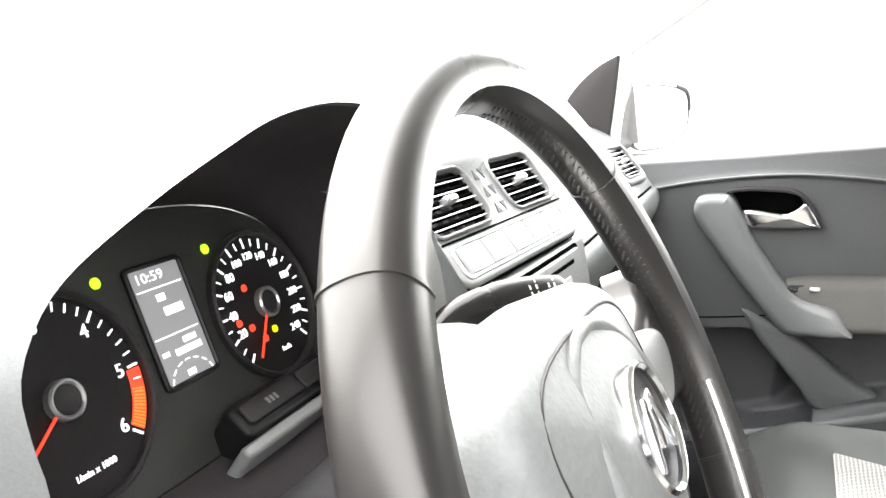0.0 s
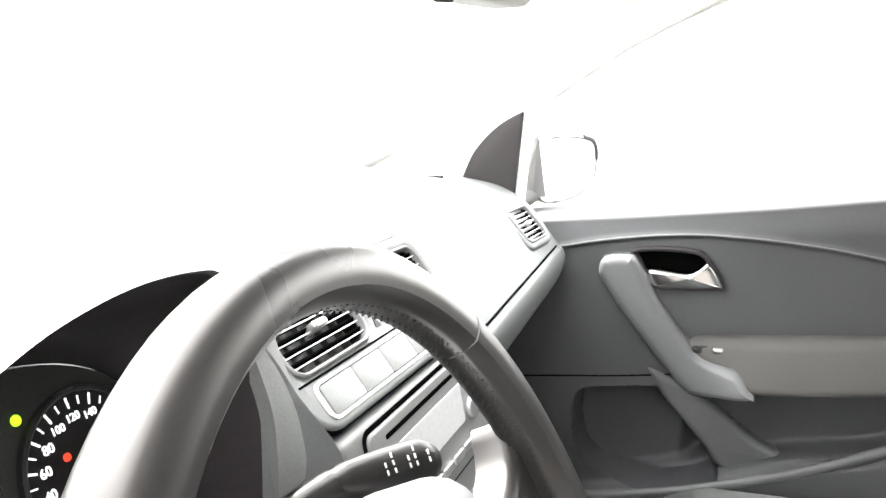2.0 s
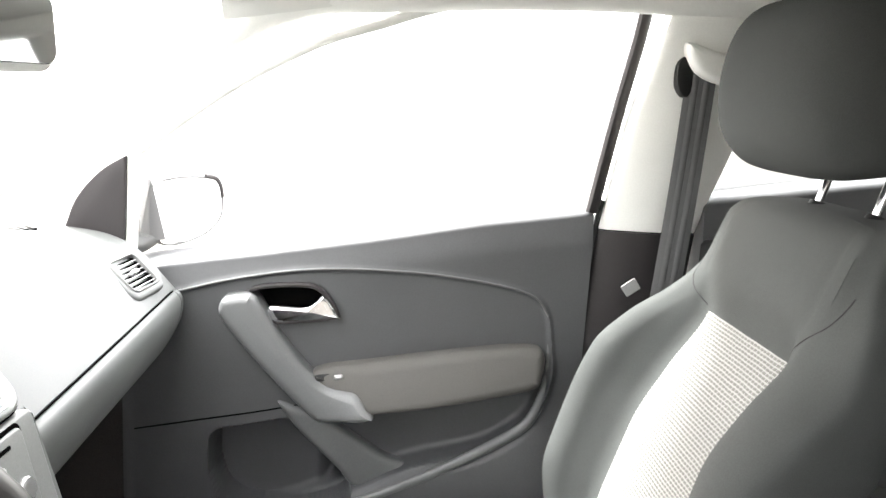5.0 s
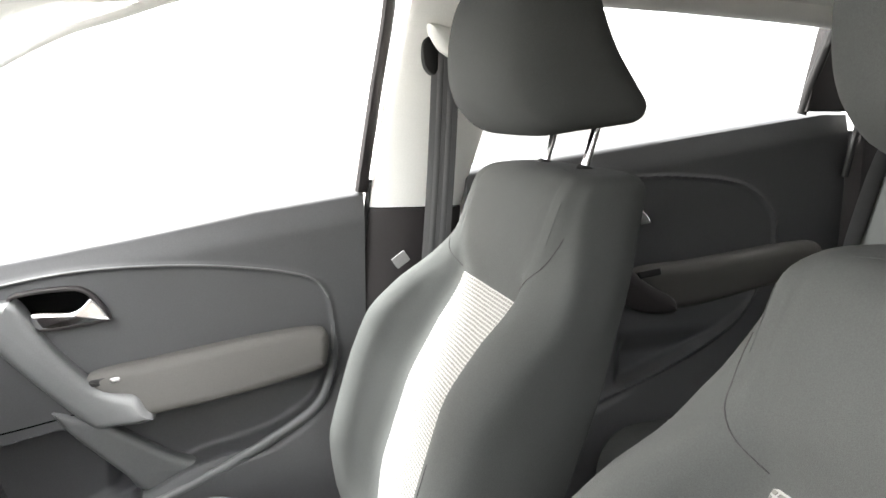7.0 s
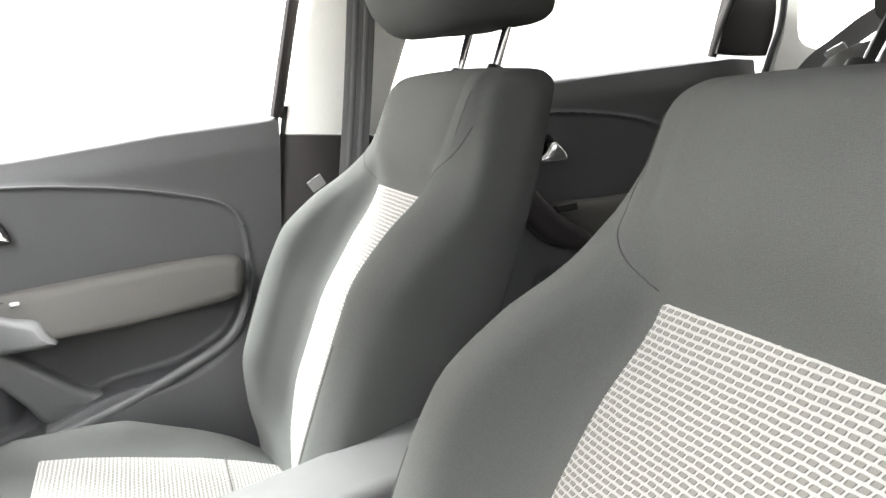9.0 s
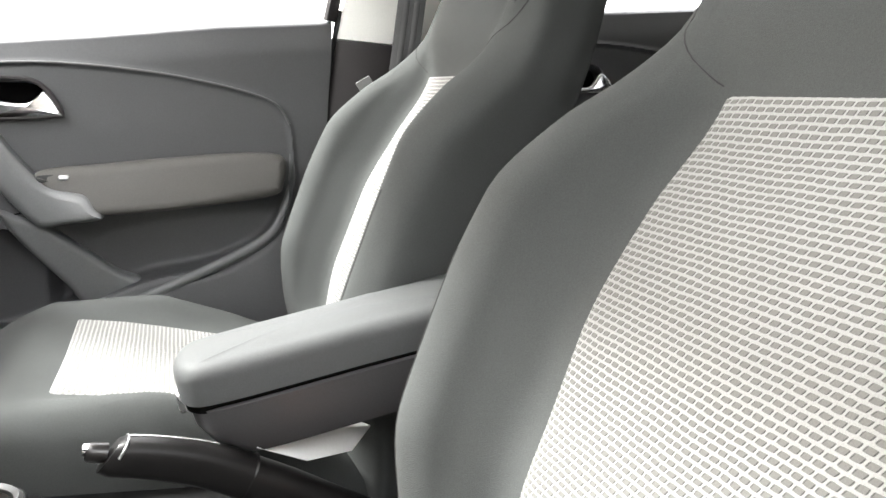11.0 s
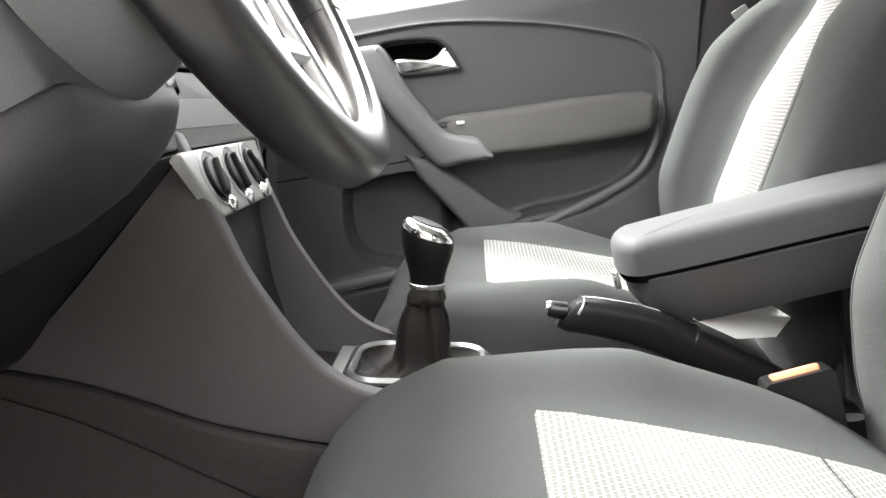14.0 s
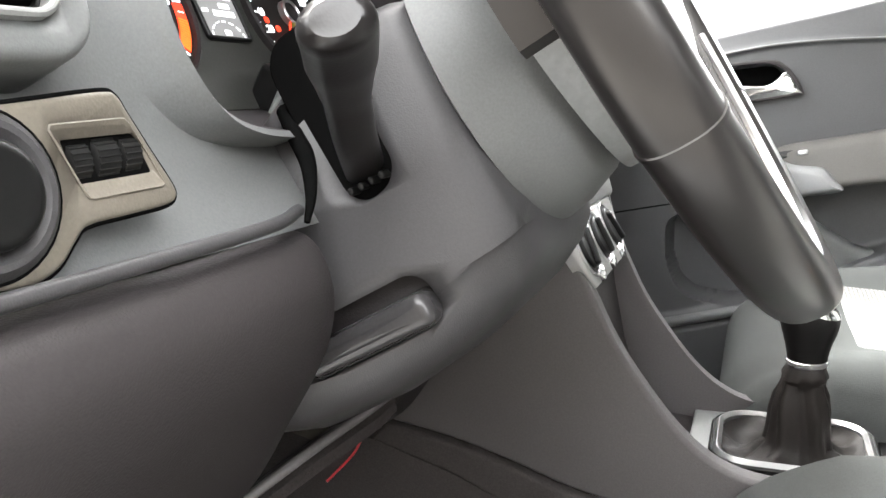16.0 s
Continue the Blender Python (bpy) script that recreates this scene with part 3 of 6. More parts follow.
sw = made("window_switch_plate", *slab(rrect(0.052, 0.012, 0.0055), basis((0.6625, -0.135, 0.549), (0, -1, 0.12), (0.25, 0, 1)), -0.02, 0.003, 0.0015), M_BLACK, door)
made("window_switch", *slab(rrect(0.016, 0.008, 0.003), basis((0.659, -0.149, 0.551), (0, -1, 0.12), (0.25, 0, 1)), -0.004, 0.004, 0.002, 3), M_SATIN, sw, "small silver window switch")
SAIL = [(-q[0], q[1]) for q in spl([(0.2, 0.757), (0.197, 0.80), (0.194, 0.895)], 4)] + [(-q[0], q[1]) for q in spl([(0.194, 0.897), (0.235, 0.869), (0.272, 0.825), (0.293, 0.772)], 6)][1:] + [(-0.29, 0.755)]
made("mirror_sail", *slab(SAIL, on_door(0.70), 0, 0.02, 0.003), M_DARK, door, "dark triangular mirror cover")
made("sail_edge", *slab([(-0.2, 0.745), (-0.184, 0.745), (-0.178, 0.895), (-0.195, 0.9)], on_door(0.70), 0, 0.012, 0.003), M_TRIM, door)
wf = [(0.70, -0.558, 0.84), (0.693, -0.57, 0.925), (0.68, -0.583, 1.02), (0.66, -0.597, 1.12), (0.635, -0.602, 1.2)]
wg = [(0.635, -0.604, 1.2), (0.615, -0.5, 1.185), (0.61, -0.3, 1.148), (0.612, -0.19, 1.112), (0.62, -0.1, 1.08), (0.655, 0.03, 1.01), (0.69, 0.15, 0.925), (0.70, 0.19, 0.895)]
made("window_frame", *tube(spl(wf, 6), 0.01, 10, 1.4), M_DARK, door, "dark window frame and seal")
made("window_frame", *tube(spl(wg, 6), 0.007, 10, 1.3), M_TRIM, door, "pale upper window frame")
made("outer_skin", *loft([[(0.805, y, 0.0), (0.815, y, 0.0), (0.83, y, 0.45), (0.77, y, float(belt_z(y)) - 0.012), (0.762, y, float(belt_z(y)) - 0.012), (0.815, y, 0.45)] for y in np.linspace(-0.56, 0.21, 9)]), M_BODY, door, "light painted outer skin")
pane_r = made("window_2", *loft([[(0.735, y, float(belt_z(y)) - 0.02), (0.715, y, 0.93), (0.65, y, min(1.15, 1.19 - max(0.0, y + 0.1) * 0.8))] for y in np.linspace(-0.56, 0.19, 8)], closed=False), M_GLASS)
pane_r.visible_shadow = False
tagged(pane_r, "clear side window glass of the passenger door", "window", kind="structure")
seal = made("door_seal", *tube(spl([(0.705, -0.49, 0.22), (0.708, -0.513, 0.36), (0.709, -0.545, 0.56), (0.71, -0.566, 0.76), (0.706, -0.575, 0.86)], 6), 0.0055, 8), M_RUBBER)
tagged(seal, "black rubber seal between door and centre pillar", "seal", kind="structure")

# rear panes carry an added tint that darkens the back of the cabin
rear_pane = made("window_3", *loft([[(0.71, y, 0.88 + 0.12 * (-0.75 - y) / 0.7), (0.69, y, 1.02), (0.63, y, 1.15)] for y in np.linspace(-1.46, -0.76, 6)], closed=False), M_DIM_GLASS)
tagged(rear_pane, "rear side window glass, tint added to dim the cabin", "window", kind="structure")
left_pane = made("window_4", *loft([[(-0.71, y, 0.88 + 0.12 * (-0.75 - y) / 0.7), (-0.69, y, 1.02), (-0.6, y, 1.16)] for y in np.linspace(-1.95, -0.8, 6)], closed=False), M_DIM_GLASS)
tagged(left_pane, "rear side window glass, tint added to dim the cabin", "window", kind="structure")
back_pane = made("window_5", *loft([[(x, -2.0, 0.91), (x, -1.99, 1.02), (x, -1.97, 1.12)] for x in (-0.6, 0.0, 0.6)], closed=False), M_DIM_GLASS)
tagged(back_pane, "tailgate window glass, tint added to dim the cabin", "window", kind="structure")

# rear passenger door
rear_door = thing("door_2", "closed rear passenger door with dark grey lining", "car door", (0.7, -1.1, 0.1), "structure")
RG = [(-0.7, 0.79), (-0.85, 0.83), (-1.05, 0.855), (-1.2, 0.855), (-1.32, 0.835), (-1.39, 0.78), (-1.4, 0.72)]
RL = [(-1.38, 0.66), (-1.33, 0.58), (-1.2, 0.5), (-1.0, 0.42), (-0.85, 0.36), (-0.7, 0.34)]
RP = [(-0.8, 0.45), (-0.9, 0.47), (-1.0, 0.44), (-0.92, 0.40), (-0.82, 0.37)]
RN = [(-0.975, 0.805), (-1.055, 0.815), (-1.085, 0.805), (-1.105, 0.775), (-1.095, 0.77), (-1.015, 0.763), (-0.985, 0.775)]
made("lining", *door_panel(RG, RL, RP, RN, -1.558, -0.745, 0.1, 0.69, -1.05), M_DOOR, rear_door)
made("armrest", *slab(side_outline([(-1.075, 0.678), (-1.205, 0.693), (-1.315, 0.706), (-1.435, 0.72), (-1.495, 0.715), (-1.495, 0.665), (-1.335, 0.625), (-1.185, 0.60), (-1.115, 0.615)]), on_door(0.70), 0, 0.05, 0.02, 4), M_ARM, rear_door, "brownish grey padded armrest")
made("pull_handle", *slab(side_outline([(-0.925, 0.77), (-0.955, 0.72), (-1.005, 0.66), (-1.075, 0.605), (-1.155, 0.595), (-1.155, 0.625), (-1.095, 0.66), (-1.035, 0.71), (-0.985, 0.775), (-0.955, 0.795)]), on_door(0.70), 0, 0.065, 0.018, 4), M_DARK, rear_door)
made("release_lever", *slab(side_outline([(-1.005, 0.774), (-1.055, 0.774), (-1.075, 0.80), (-1.090, 0.798), (-1.110, 0.775), (-1.100, 0.766), (-1.025, 0.761)]), on_door(0.69), 0, 0.022, 0.006, 3), M_CHROME, rear_door, "polished chrome release lever")
# same painted shade behind the rear release lever
made("nook_shade", *slab([(0.955, 0.75), (1.125, 0.75), (1.125, 0.83), (0.955, 0.83)], on_door(0.7185), 0, 0.003), M_VOID, rear_door)
made("window_switch_plate", *slab(rrect(0.05, 0.016, 0.006), basis((0.65, -1.1, 0.672), (0, -1, 0.13), (-1, 0, 0.3)), -0.01, 0.003, 0.002), M_BLACK, rear_door)
made("window_post", *slab([(1.434, 0.98), (1.562, 0.98), (1.576, 1.02), (1.58, 1.07), (1.572, 1.17), (1.475, 1.17)], on_door(0.665), -0.02, 0.008, 0.007, 3), M_DARK, rear_door, "dark grey window post cover")
made("window_frame", *tube(spl([(0.675, -1.436, 0.975), (0.67, -1.448, 1.03), (0.66, -1.466, 1.10), (0.65, -1.485, 1.17)], 5), 0.009, 10, 1.3, (0, 1, 0)), M_BLACK, rear_door, "black window frame")
made("door_seal", *tube(spl([(0.665, -1.545, 0.85), (0.66, -1.558, 0.93), (0.655, -1.57, 0.985), (0.652, -1.586, 1.04), (0.65, -1.588, 1.10), (0.645, -1.58, 1.17)], 5), 0.007, 8), M_RUBBER, rear_door, "black rubber seal")

OUT_Q = [(1.575, 0.945), (1.66, 0.945), (1.78, 0.95), (1.9, 0.97), (1.98, 1.02), (2.0, 1.1), (1.98, 1.17), (1.85, 1.18), (1.7, 1.18), (1.6, 1.18), (1.592, 1.1), (1.59, 1.03)]
IN_Q = [(1.65, 1.015), (1.70, 1.005), (1.78, 1.01), (1.84, 1.03), (1.88, 1.06), (1.89, 1.1), (1.87, 1.125), (1.82, 1.13), (1.74, 1.13), (1.66, 1.13), (1.638, 1.1), (1.637, 1.05)]
quarter = made("pillar_c_right", *frame_slab([tuple(q) for q in spl(OUT_Q, 4, True)], [tuple(q) for q in spl(IN_Q, 4, True)], on_door(0.665), -0.02, 0.014, 0.006), M_TRIM)
tagged(quarter, "pale rear pillar trim beside the rear seat", "pillar", kind="structure")
lower_c = made("pillar_c_lower", *loft([[(0.72, y, 0.0), (0.655, y, 0.0), (0.65, y, z1), (0.72, y, z1)] for y, z1 in ((-1.572, 0.942), (-1.62, 0.942), (-1.7, 0.942), (-2.0, 0.942))]), M_DARK)
tagged(lower_c, "dark lower rear side lining", "side lining", kind="structure")


# ---- seat belt and mirrors ----
belt = thing("seat_belt", "grey seat belt hanging from a pale pillar anchor", "seat belt", (0.64, -0.68, 0.6))
bw = 0.024
made("webbing", *tube(spl([(0.61, -0.684, 1.075), (0.615, -0.681, 0.95), (0.62, -0.677, 0.84), (0.622, -0.668, 0.7), (0.62, -0.65, 0.5)], 6), bw, 10, 0.08, (0, 1, 0.1)), M_STRAP, belt)
for dy in (-0.009, 0.009):
    made("webbing_rib", *tube(spl([(0.6075, -0.684 + dy, 1.07), (0.6125, -0.681 + dy, 0.95), (0.6175, -0.677 + dy, 0.84), (0.6195, -0.668 + dy, 0.7)], 6), 0.005, 6, 0.25, (0, 1, 0.1)), M_STRAP, belt)
made("anchor_cover", *slab(side_outline([(-0.652, 1.115), (-0.70, 1.106), (-0.742, 1.095), (-0.742, 1.062), (-0.705, 1.058), (-0.668, 1.075)]), on_door(0.64), 0, 0.05, 0.014, 4), M_TRIM, belt, "pale moulded anchor cover")
made("anchor_slot", *slab(side_outline([(-0.645, 1.085), (-0.66, 1.095), (-0.675, 1.065), (-0.665, 1.035), (-0.648, 1.05)]), on_door(0.63), 0, 0.022, 0.004, 2), M_BLACK, belt)
tagm = basis((0.60, -0.605, 0.736), (0, -0.7, 0.5), (0, 0.5, 0.7))
care = made("care_label", *slab(rrect(0.026, 0.02, 0.002, 2), tagm @ pose(0, 0, 0), -0.001, 0.001, 0.0005, 1), M_SLIP)
tagged(care, "small faded grey printed label hanging on the belt", "label")

mir = thing("rear_view_mirror", "dark framed interior mirror on the windscreen", "mirror", (0.0, 0.12, 1.12))
mm = basis((-0.005, 0.104, 1.048), (0.951, -0.309, 0.01), (0, 0.06, 1))
made("housing", *slab(rrect(0.225, 0.068, 0.016, 7), mm, -0.03, 0.004, 0.01, 4), M_TRIM, mir, "pale mirror housing")
made("glass", *slab(rrect(0.213, 0.056, 0.012, 7), mm, 0.004, 0.0065, 0.001, 1), M_MIRROR, mir, "mirror glass")
made("dip_tab", *slab(rrect(0.013, 0.0045, 0.002), mm @ pose(-0.014, -0.036, -0.004), -0.005, 0.005, 0.0015), M_DARK, mir)
made("stem", *tube([(0.002, 0.115, 1.06), (0.0, 0.13, 1.085), (0.0, 0.12, 1.105)], 0.011), M_BLACK, mir)

dm = thing("door_mirror", "light painted exterior door mirror", "mirror", (0.8, 0.2, 0.73))
dmm = basis((0.89, 0.15, 0.785), (0.93, -0.37, -0.02), (0, 0.03, 1))
DMO = [tuple(q) for q in spl([(-0.085, -0.055), (-0.11, 0.03), (-0.09, 0.055), (0.0, 0.06), (0.09, 0.048), (0.108, 0.02), (0.1, -0.03), (0.03, -0.058)], 5, True)]
made("housing", *slab(DMO, dmm @ pose(0, 0, 0, 180, 0, 180), -0.004, 0.07, 0.035, 5), M_BODY, dm, "light painted housing")
made("rim", *frame_slab(DMO, inset(DMO, 0.003), dmm, -0.004, 0.006, 0.001), M_COWL, dm, "thin grey rim")
# plain grey wedge at the inner side of the mirror
made("side_wedge", *slab([(-0.03, -0.05), (0.03, -0.05), (0.0, 0.058)], basis((0.785, 0.185, 0.79), (0.5, -0.35, 0), (0, 0, 1)), -0.01, 0.0, 0.002), M_COWL, dm, "grey mirror foot")
# darker arc along the outer upper corner of the mirror
made("corner_arc", *tube([dmm @ Vector((x, y, 0.004)) for x, y in spl([(0.05, 0.0575), (0.085, 0.051), (0.102, 0.035), (0.108, 0.012)], 5)], 0.0045, 8), M_DARK, dm, "dark seal at the mirror corner")
made("glass", *slab(inset(DMO, 0.008), dmm, -0.003, 0.002, 0.001, 1), M_MIRROR, dm, "mirror glass")
made("foot", *tube(spl([(0.70, 0.22, 0.755), (0.75, 0.21, 0.745), (0.80, 0.2, 0.75)], 4), 0.026, 12, 0.6), M_BLACK, dm)


# ---- dashboard ----
dash = thing("dashboard", "dark grey moulded car dashboard with soft-touch top", "dashboard", (0, 0.3, 0.5))
XC = -0.012


def side_profile(x):
    """Cross-section of the passenger half: from the windscreen over the lip down to the crease."""
    e = smooth01((abs(x) - 0.52) / 0.14)
    pts = [(0.76, 0.775), (0.55, 0.79 - 0.01 * e), (0.35, 0.795 - 0.012 * e), (0.25, 0.79 - 0.012 * e), (0.20, 0.775 - 0.01 * e), (0.165, 0.742), (0.135, 0.708), (0.118, 0.689)]
    return [(x, float(y), float(z)) for y, z in spl(pts, 5)]


xs = np.r_[np.linspace(-0.145, 0.5, 14), np.linspace(0.53, 0.662, 8)]
v, f = loft([side_profile(x) for x in xs], closed=False)
made("upper_pad", v, f, M_DASH, dash, "dark grey soft-touch upper pad")
xs2 = np.linspace(-0.69, -0.14, 34)
made("driver_pad", *loft([[(x, float(y), float(z)) for y, z in spl([(0.76, 0.775), (0.55, 0.79), (0.42, 0.793), (0.3 + 0.06 * (1 - float(smooth01((x + 0.235) / 0.03))), 0.79), (0.24 + 0.09 * (1 - float(smooth01((x + 0.235) / 0.03))), 0.775)], 4)] for x in xs2], closed=False), M_DASH, dash)


def glove_profile(x, p=0.0):
    e = smooth01((0.24 - x) / 0.1)
    pts = [(0.118, 0.687), (0.108 - p, 0.680), (0.104 - p, 0.662), (0.112 - p, 0.63), (0.14 - p, 0.58 ), (0.19 - p, 0.52), (0.23, 0.47), (0.27, 0.44), (0.33, 0.43)]
    return [(x, float(y), float(z)) for y, z in spl(pts, 5)]


made("glovebox_lid", *loft([glove_profile(x) for x in np.linspace(0.10, 0.655, 16)], closed=False), M_DASH, dash, "dark grey glovebox lid")
made("crease_line", *tube([(0.115, 0.1165, 0.6875), (0.65, 0.1165, 0.6875)], 0.0012, 6), M_VOID, dash)
end = [(y, z) for _, y, z in side_profile(0.655)] + [(y, z) for _, y, z in glove_profile(0.655)][1:] + [(0.6, 0.45), (0.76, 0.6)]
made("end_cheek", *slab([(-y, z) for y, z in end], basis((0.664, 0, 0), (0, -1, 0), (0, 0, 1)), -0.006, 0.006, 0.002), M_DASH, dash)
# glovebox catch
made("glovebox_catch", *slab(rrect(0.06, 0.022, 0.006), basis((0.16, 0.175, 0.535), (1, 0, 0), (0, 0.55, 0.83)), -0.004, 0.008, 0.003), M_BLACK, dash)
# demister grille
grille = basis((0.57, 0.33, 0.791), (0.75, -0.66, 0), (0.66, 0.75, 0))
for i in range(7):
    made("demister_slot", *slab(rrect(0.006, 0.03, 0.002, 2), grille @ pose(-0.036 + 0.012 * i, 0, 0), -0.004, 0.0015, 0.0005, 1), M_BLACK, dash)


def vent(name, m, w, h, nslat, nfin, tilt=0.0, r=0.012, rim=M_GREY):
    """An air vent: dark box, rim, horizontal slats, upright fins and a thumb knob."""
    box_o = rrect(w, h, r, 5)
    root = made(name, *frame_slab(box_o, inset(box_o, 0.0028), m, -0.012, 0.003, 0.001), rim, dash, "air vent with silver-edged slats")
    made("well", *slab(inset(box_o, 0.003), m, -0.034, -0.03, 0.001, 1), M_VOID, root)
    made("well_wall", *frame_slab(inset(box_o, 0.0025), inset(box_o, 0.004), m, -0.034, -0.004, 0.0005), M_BLACK, root)
    for i in range(nslat):
        y = -h / 2 + 0.006 + (h - 0.012) * (i + 0.5) / nslat
        made("slat", *slab(rrect(w - 0.009, 0.008, 0.0008, 1), m @ pose(0, y, -0.005, 60, 0, 0), -0.0007, 0.0007, 0.0003, 1), M_VOID, root)
        made("slat_edge", *block((w - 0.0095, 0.0011, 0.0012), m @ pose(0, y - 0.002, -0.0008), 0.0004), M_SILVER, root, "silver slat edge")
    for i in range(nfin):
        x = -w / 2 + w * (i + 0.5) / nfin
        made("fin", *slab(rrect(0.003, h - 0.01, 0.0006, 1), m @ pose(x, 0, -0.018), -0.008, 0.004, 0.0005, 1), M_FIN, root)
    made("thumb_knob", *slab(rrect(0.018, 0.007, 0.003), m @ pose(0, 0.0, 0.001), -0.006, 0.006, 0.003, 3), M_SILVER, root, "silver thumb knob")
    return root


# centre stack: the vents lean back more than the radio below them
VP = basis((0, 0.113, 0.7225), (1, -0.085, 0), (0, 0.676, 0.737))
RP = basis((0, 0.069, 0.5495), (1, -0.06, 0), (0, 0.243, 0.970))
HP = basis((-0.008, 0.044, 0.491), (1, 0, 0), (0, 0.43, 0.9))
UPO = rpoly([(-0.158, 0.0), (0.106, 0.0), (0.116, 0.112), (-0.181, 0.112)], 0.026, 8)
upper = made("vent_panel", *slab(UPO, VP, -0.07, 0.0, 0.004, 4), M_GREY, dash, "satin grey panel round the middle vents")
made("vent_panel_gap", *frame_slab(inset(UPO, -0.0016), inset(UPO, 0.003), VP, -0.07, -0.004, 0.001), M_VOID, dash)
for vx, vw in ((-0.101, 0.108), (0.0455, 0.098)):
    cut(upper, *slab(rrect(vw, 0.056, 0.015, 6), VP @ pose(vx, 0.071, 0), -0.04, 0.03, 0.001, 1))
vent("air_vent", VP @ pose(-0.101, 0.071, 0.0), 0.11, 0.058, 5, 5, 0.0, 0.016)
vent("air_vent", VP @ pose(0.0455, 0.071, 0.0), 0.1, 0.058, 5, 5, 0.0, 0.016)
for i, (dx, dy) in enumerate(((-0.006, 0.016), (0.008, 0.016), (-0.006, -0.002), (0.008, -0.002), (-0.006, -0.019), (0.008, -0.019))):
    made("vent_symbol", *slab([(-0.0045, -0.005), (0.0045, -0.005), (0.0, 0.005)], VP @ pose(-0.0255 + dx, 0.071 + dy, 0.0, 0, 0, 180 * (i % 2)), -0.001, 0.0008, 0.0002, 1), M_BLACK, dash)
# switch strip under the vents
SW = VP @ pose(-0.03, 0.021, 0)
made("strip_groove", *slab(rrect(0.26, 0.0018, 0.0008, 1), VP @ pose(-0.027, 0.0385, 0.0), -0.002, 0.0006, 0.0002, 1), M_VOID, dash)
made("switch_recess", *frame_slab(rrect(0.232, 0.03, 0.008), rrect(0.224, 0.024, 0.006), SW, -0.002, 0.0016, 0.0008), M_SILVER, dash, "silver edged switch strip")
for i in range(5):
    made("strip_button", *slab(rrect(0.0437, 0.0232, 0.002), SW @ pose(-0.088 + 0.044 * i, 0.0, 0), -0.004, 0.0014, 0.0005, 2), M_GREY, dash)
# radio
LPN = rpoly([(-0.135, 0.0), (0.112, 0.0), (0.109, 0.172), (-0.158, 0.172)], 0.008, 4)
made("stack_panel", *slab(LPN, RP, -0.03, 0.0, 0.004, 3), M_GREY, dash, "satin grey panel round the radio")
RD = RP @ pose(-0.024, 0.118, 0)
made("radio_gap", *slab(rrect(0.214, 0.102, 0.008), RD, -0.003, 0.0008, 0.0004, 1), M_VOID, dash)
radio = made("radio", *slab(rrect(0.206, 0.094, 0.006), RD, -0.004, 0.004, 0.002), M_GREY, dash, "satin grey car radio with a disc slot")
made("disc_slot", *slab(rrect(0.16, 0.004, 0.0015, 2), RD @ pose(0, 0.037, 0.004), -0.002, 0.0006, 0.0002, 1), M_VOID, radio)
# white colour stands in for the bright reflection on the dark display glass
made("radio_display", *slab(rrect(0.13, 0.036, 0.003), RD @ pose(0, 0.008, 0.004), -0.002, 0.001, 0.0005, 1), M_TAG, radio, "pale blank radio display")
for sx in (-1, 1):
    made("radio_knob", *slab(circle(0.0105), RD @ pose(sx * 0.084, -0.004, 0.004), -0.002, 0.004, 0.002), M_SILVER, radio)
for i in range(6):
    made("radio_key", *slab(rrect(0.022, 0.008, 0.002), RD @ pose(-0.062 + 0.025 * i, -0.032, 0.004), -0.002, 0.002, 0.001), M_SILVER, radio)
made("stack_tray", *slab(rrect(0.2, 0.026, 0.004), RP @ pose(-0.012, 0.03, 0.0), -0.002, 0.001, 0.0005, 1), M_GREY, dash)
# climate panel
CPO = rpoly([(-0.085, 0.0), (0.085, 0.0), (0.116, 0.063), (-0.116, 0.063)], 0.007, 4)
climate = made("climate_panel", *slab(CPO, HP, -0.008, 0.003, 0.003, 3), M_PALE, dash, "satin grey heater panel with three dials")
for i, x in enumerate((-0.062, -0.002, 0.058)):
    DI = HP @ pose(x, 0.034, 0.003)
    dial = made("dial_ring", *slab(circle(0.0255), DI, -0.003, 0.0012, 0.001), M_BLACK, climate)
    made("dial_knob", *slab(circle(0.02), DI, -0.002, 0.0045, 0.002, 3), M_BLACK, dial)
    made("dial_grip", *slab(rrect(0.0075, 0.036, 0.003), DI @ pose(0, 0, 0.0045, 0, 0, 25 * (i - 1)), -0.003, 0.0045, 0.002, 3), M_BLACK, dial, "black finger grip")
    made("dial_pointer", *slab(rrect(0.0022, 0.01, 0.0008, 2), DI @ pose(0, 0, 0.0045, 0, 0, 25 * (i - 1)) @ pose(0, 0.011, 0.0045), -0.001, 0.0006, 0.0002, 1), M_TAG, dial)
    made("dial_bezel", *frame_slab(circle(0.0275), circle(0.025), DI, -0.003, 0.0022, 0.001), M_SILVER, dial, "thin silver dial ring")
    made("dial_button", *slab(circle(0.0085), HP @ pose(x * 0.9, 0.009, 0.003), -0.002, 0.004, 0.003, 4, 0.002), M_CHROME, climate, "round chrome button")

# fascia joining the stack to the instrument binnacle
EDGE = [(-0.150, 0.104, 0.65), (-0.140, 0.088, 0.59), (-0.130, 0.08, 0.548)]
rings = []
for dx, dy in ((0.006, 0.012), (0.0, 0.002), (-0.012, 0.003), (-0.04, 0.014), (-0.07, 0.03), (-0.1, 0.05)):
    rings.append([(x + dx, y + dy + 0.02 * (dx / 0.13) ** 2, z - 0.12 * max(0, -dx) * (1 if z > 0.7 else 0)) for x, y, z in [tuple(q) for q in spl(EDGE, 6)]])
made("middle_fascia", *loft(rings, closed=False), M_GREY, dash, "grey fascia beside the centre stack")

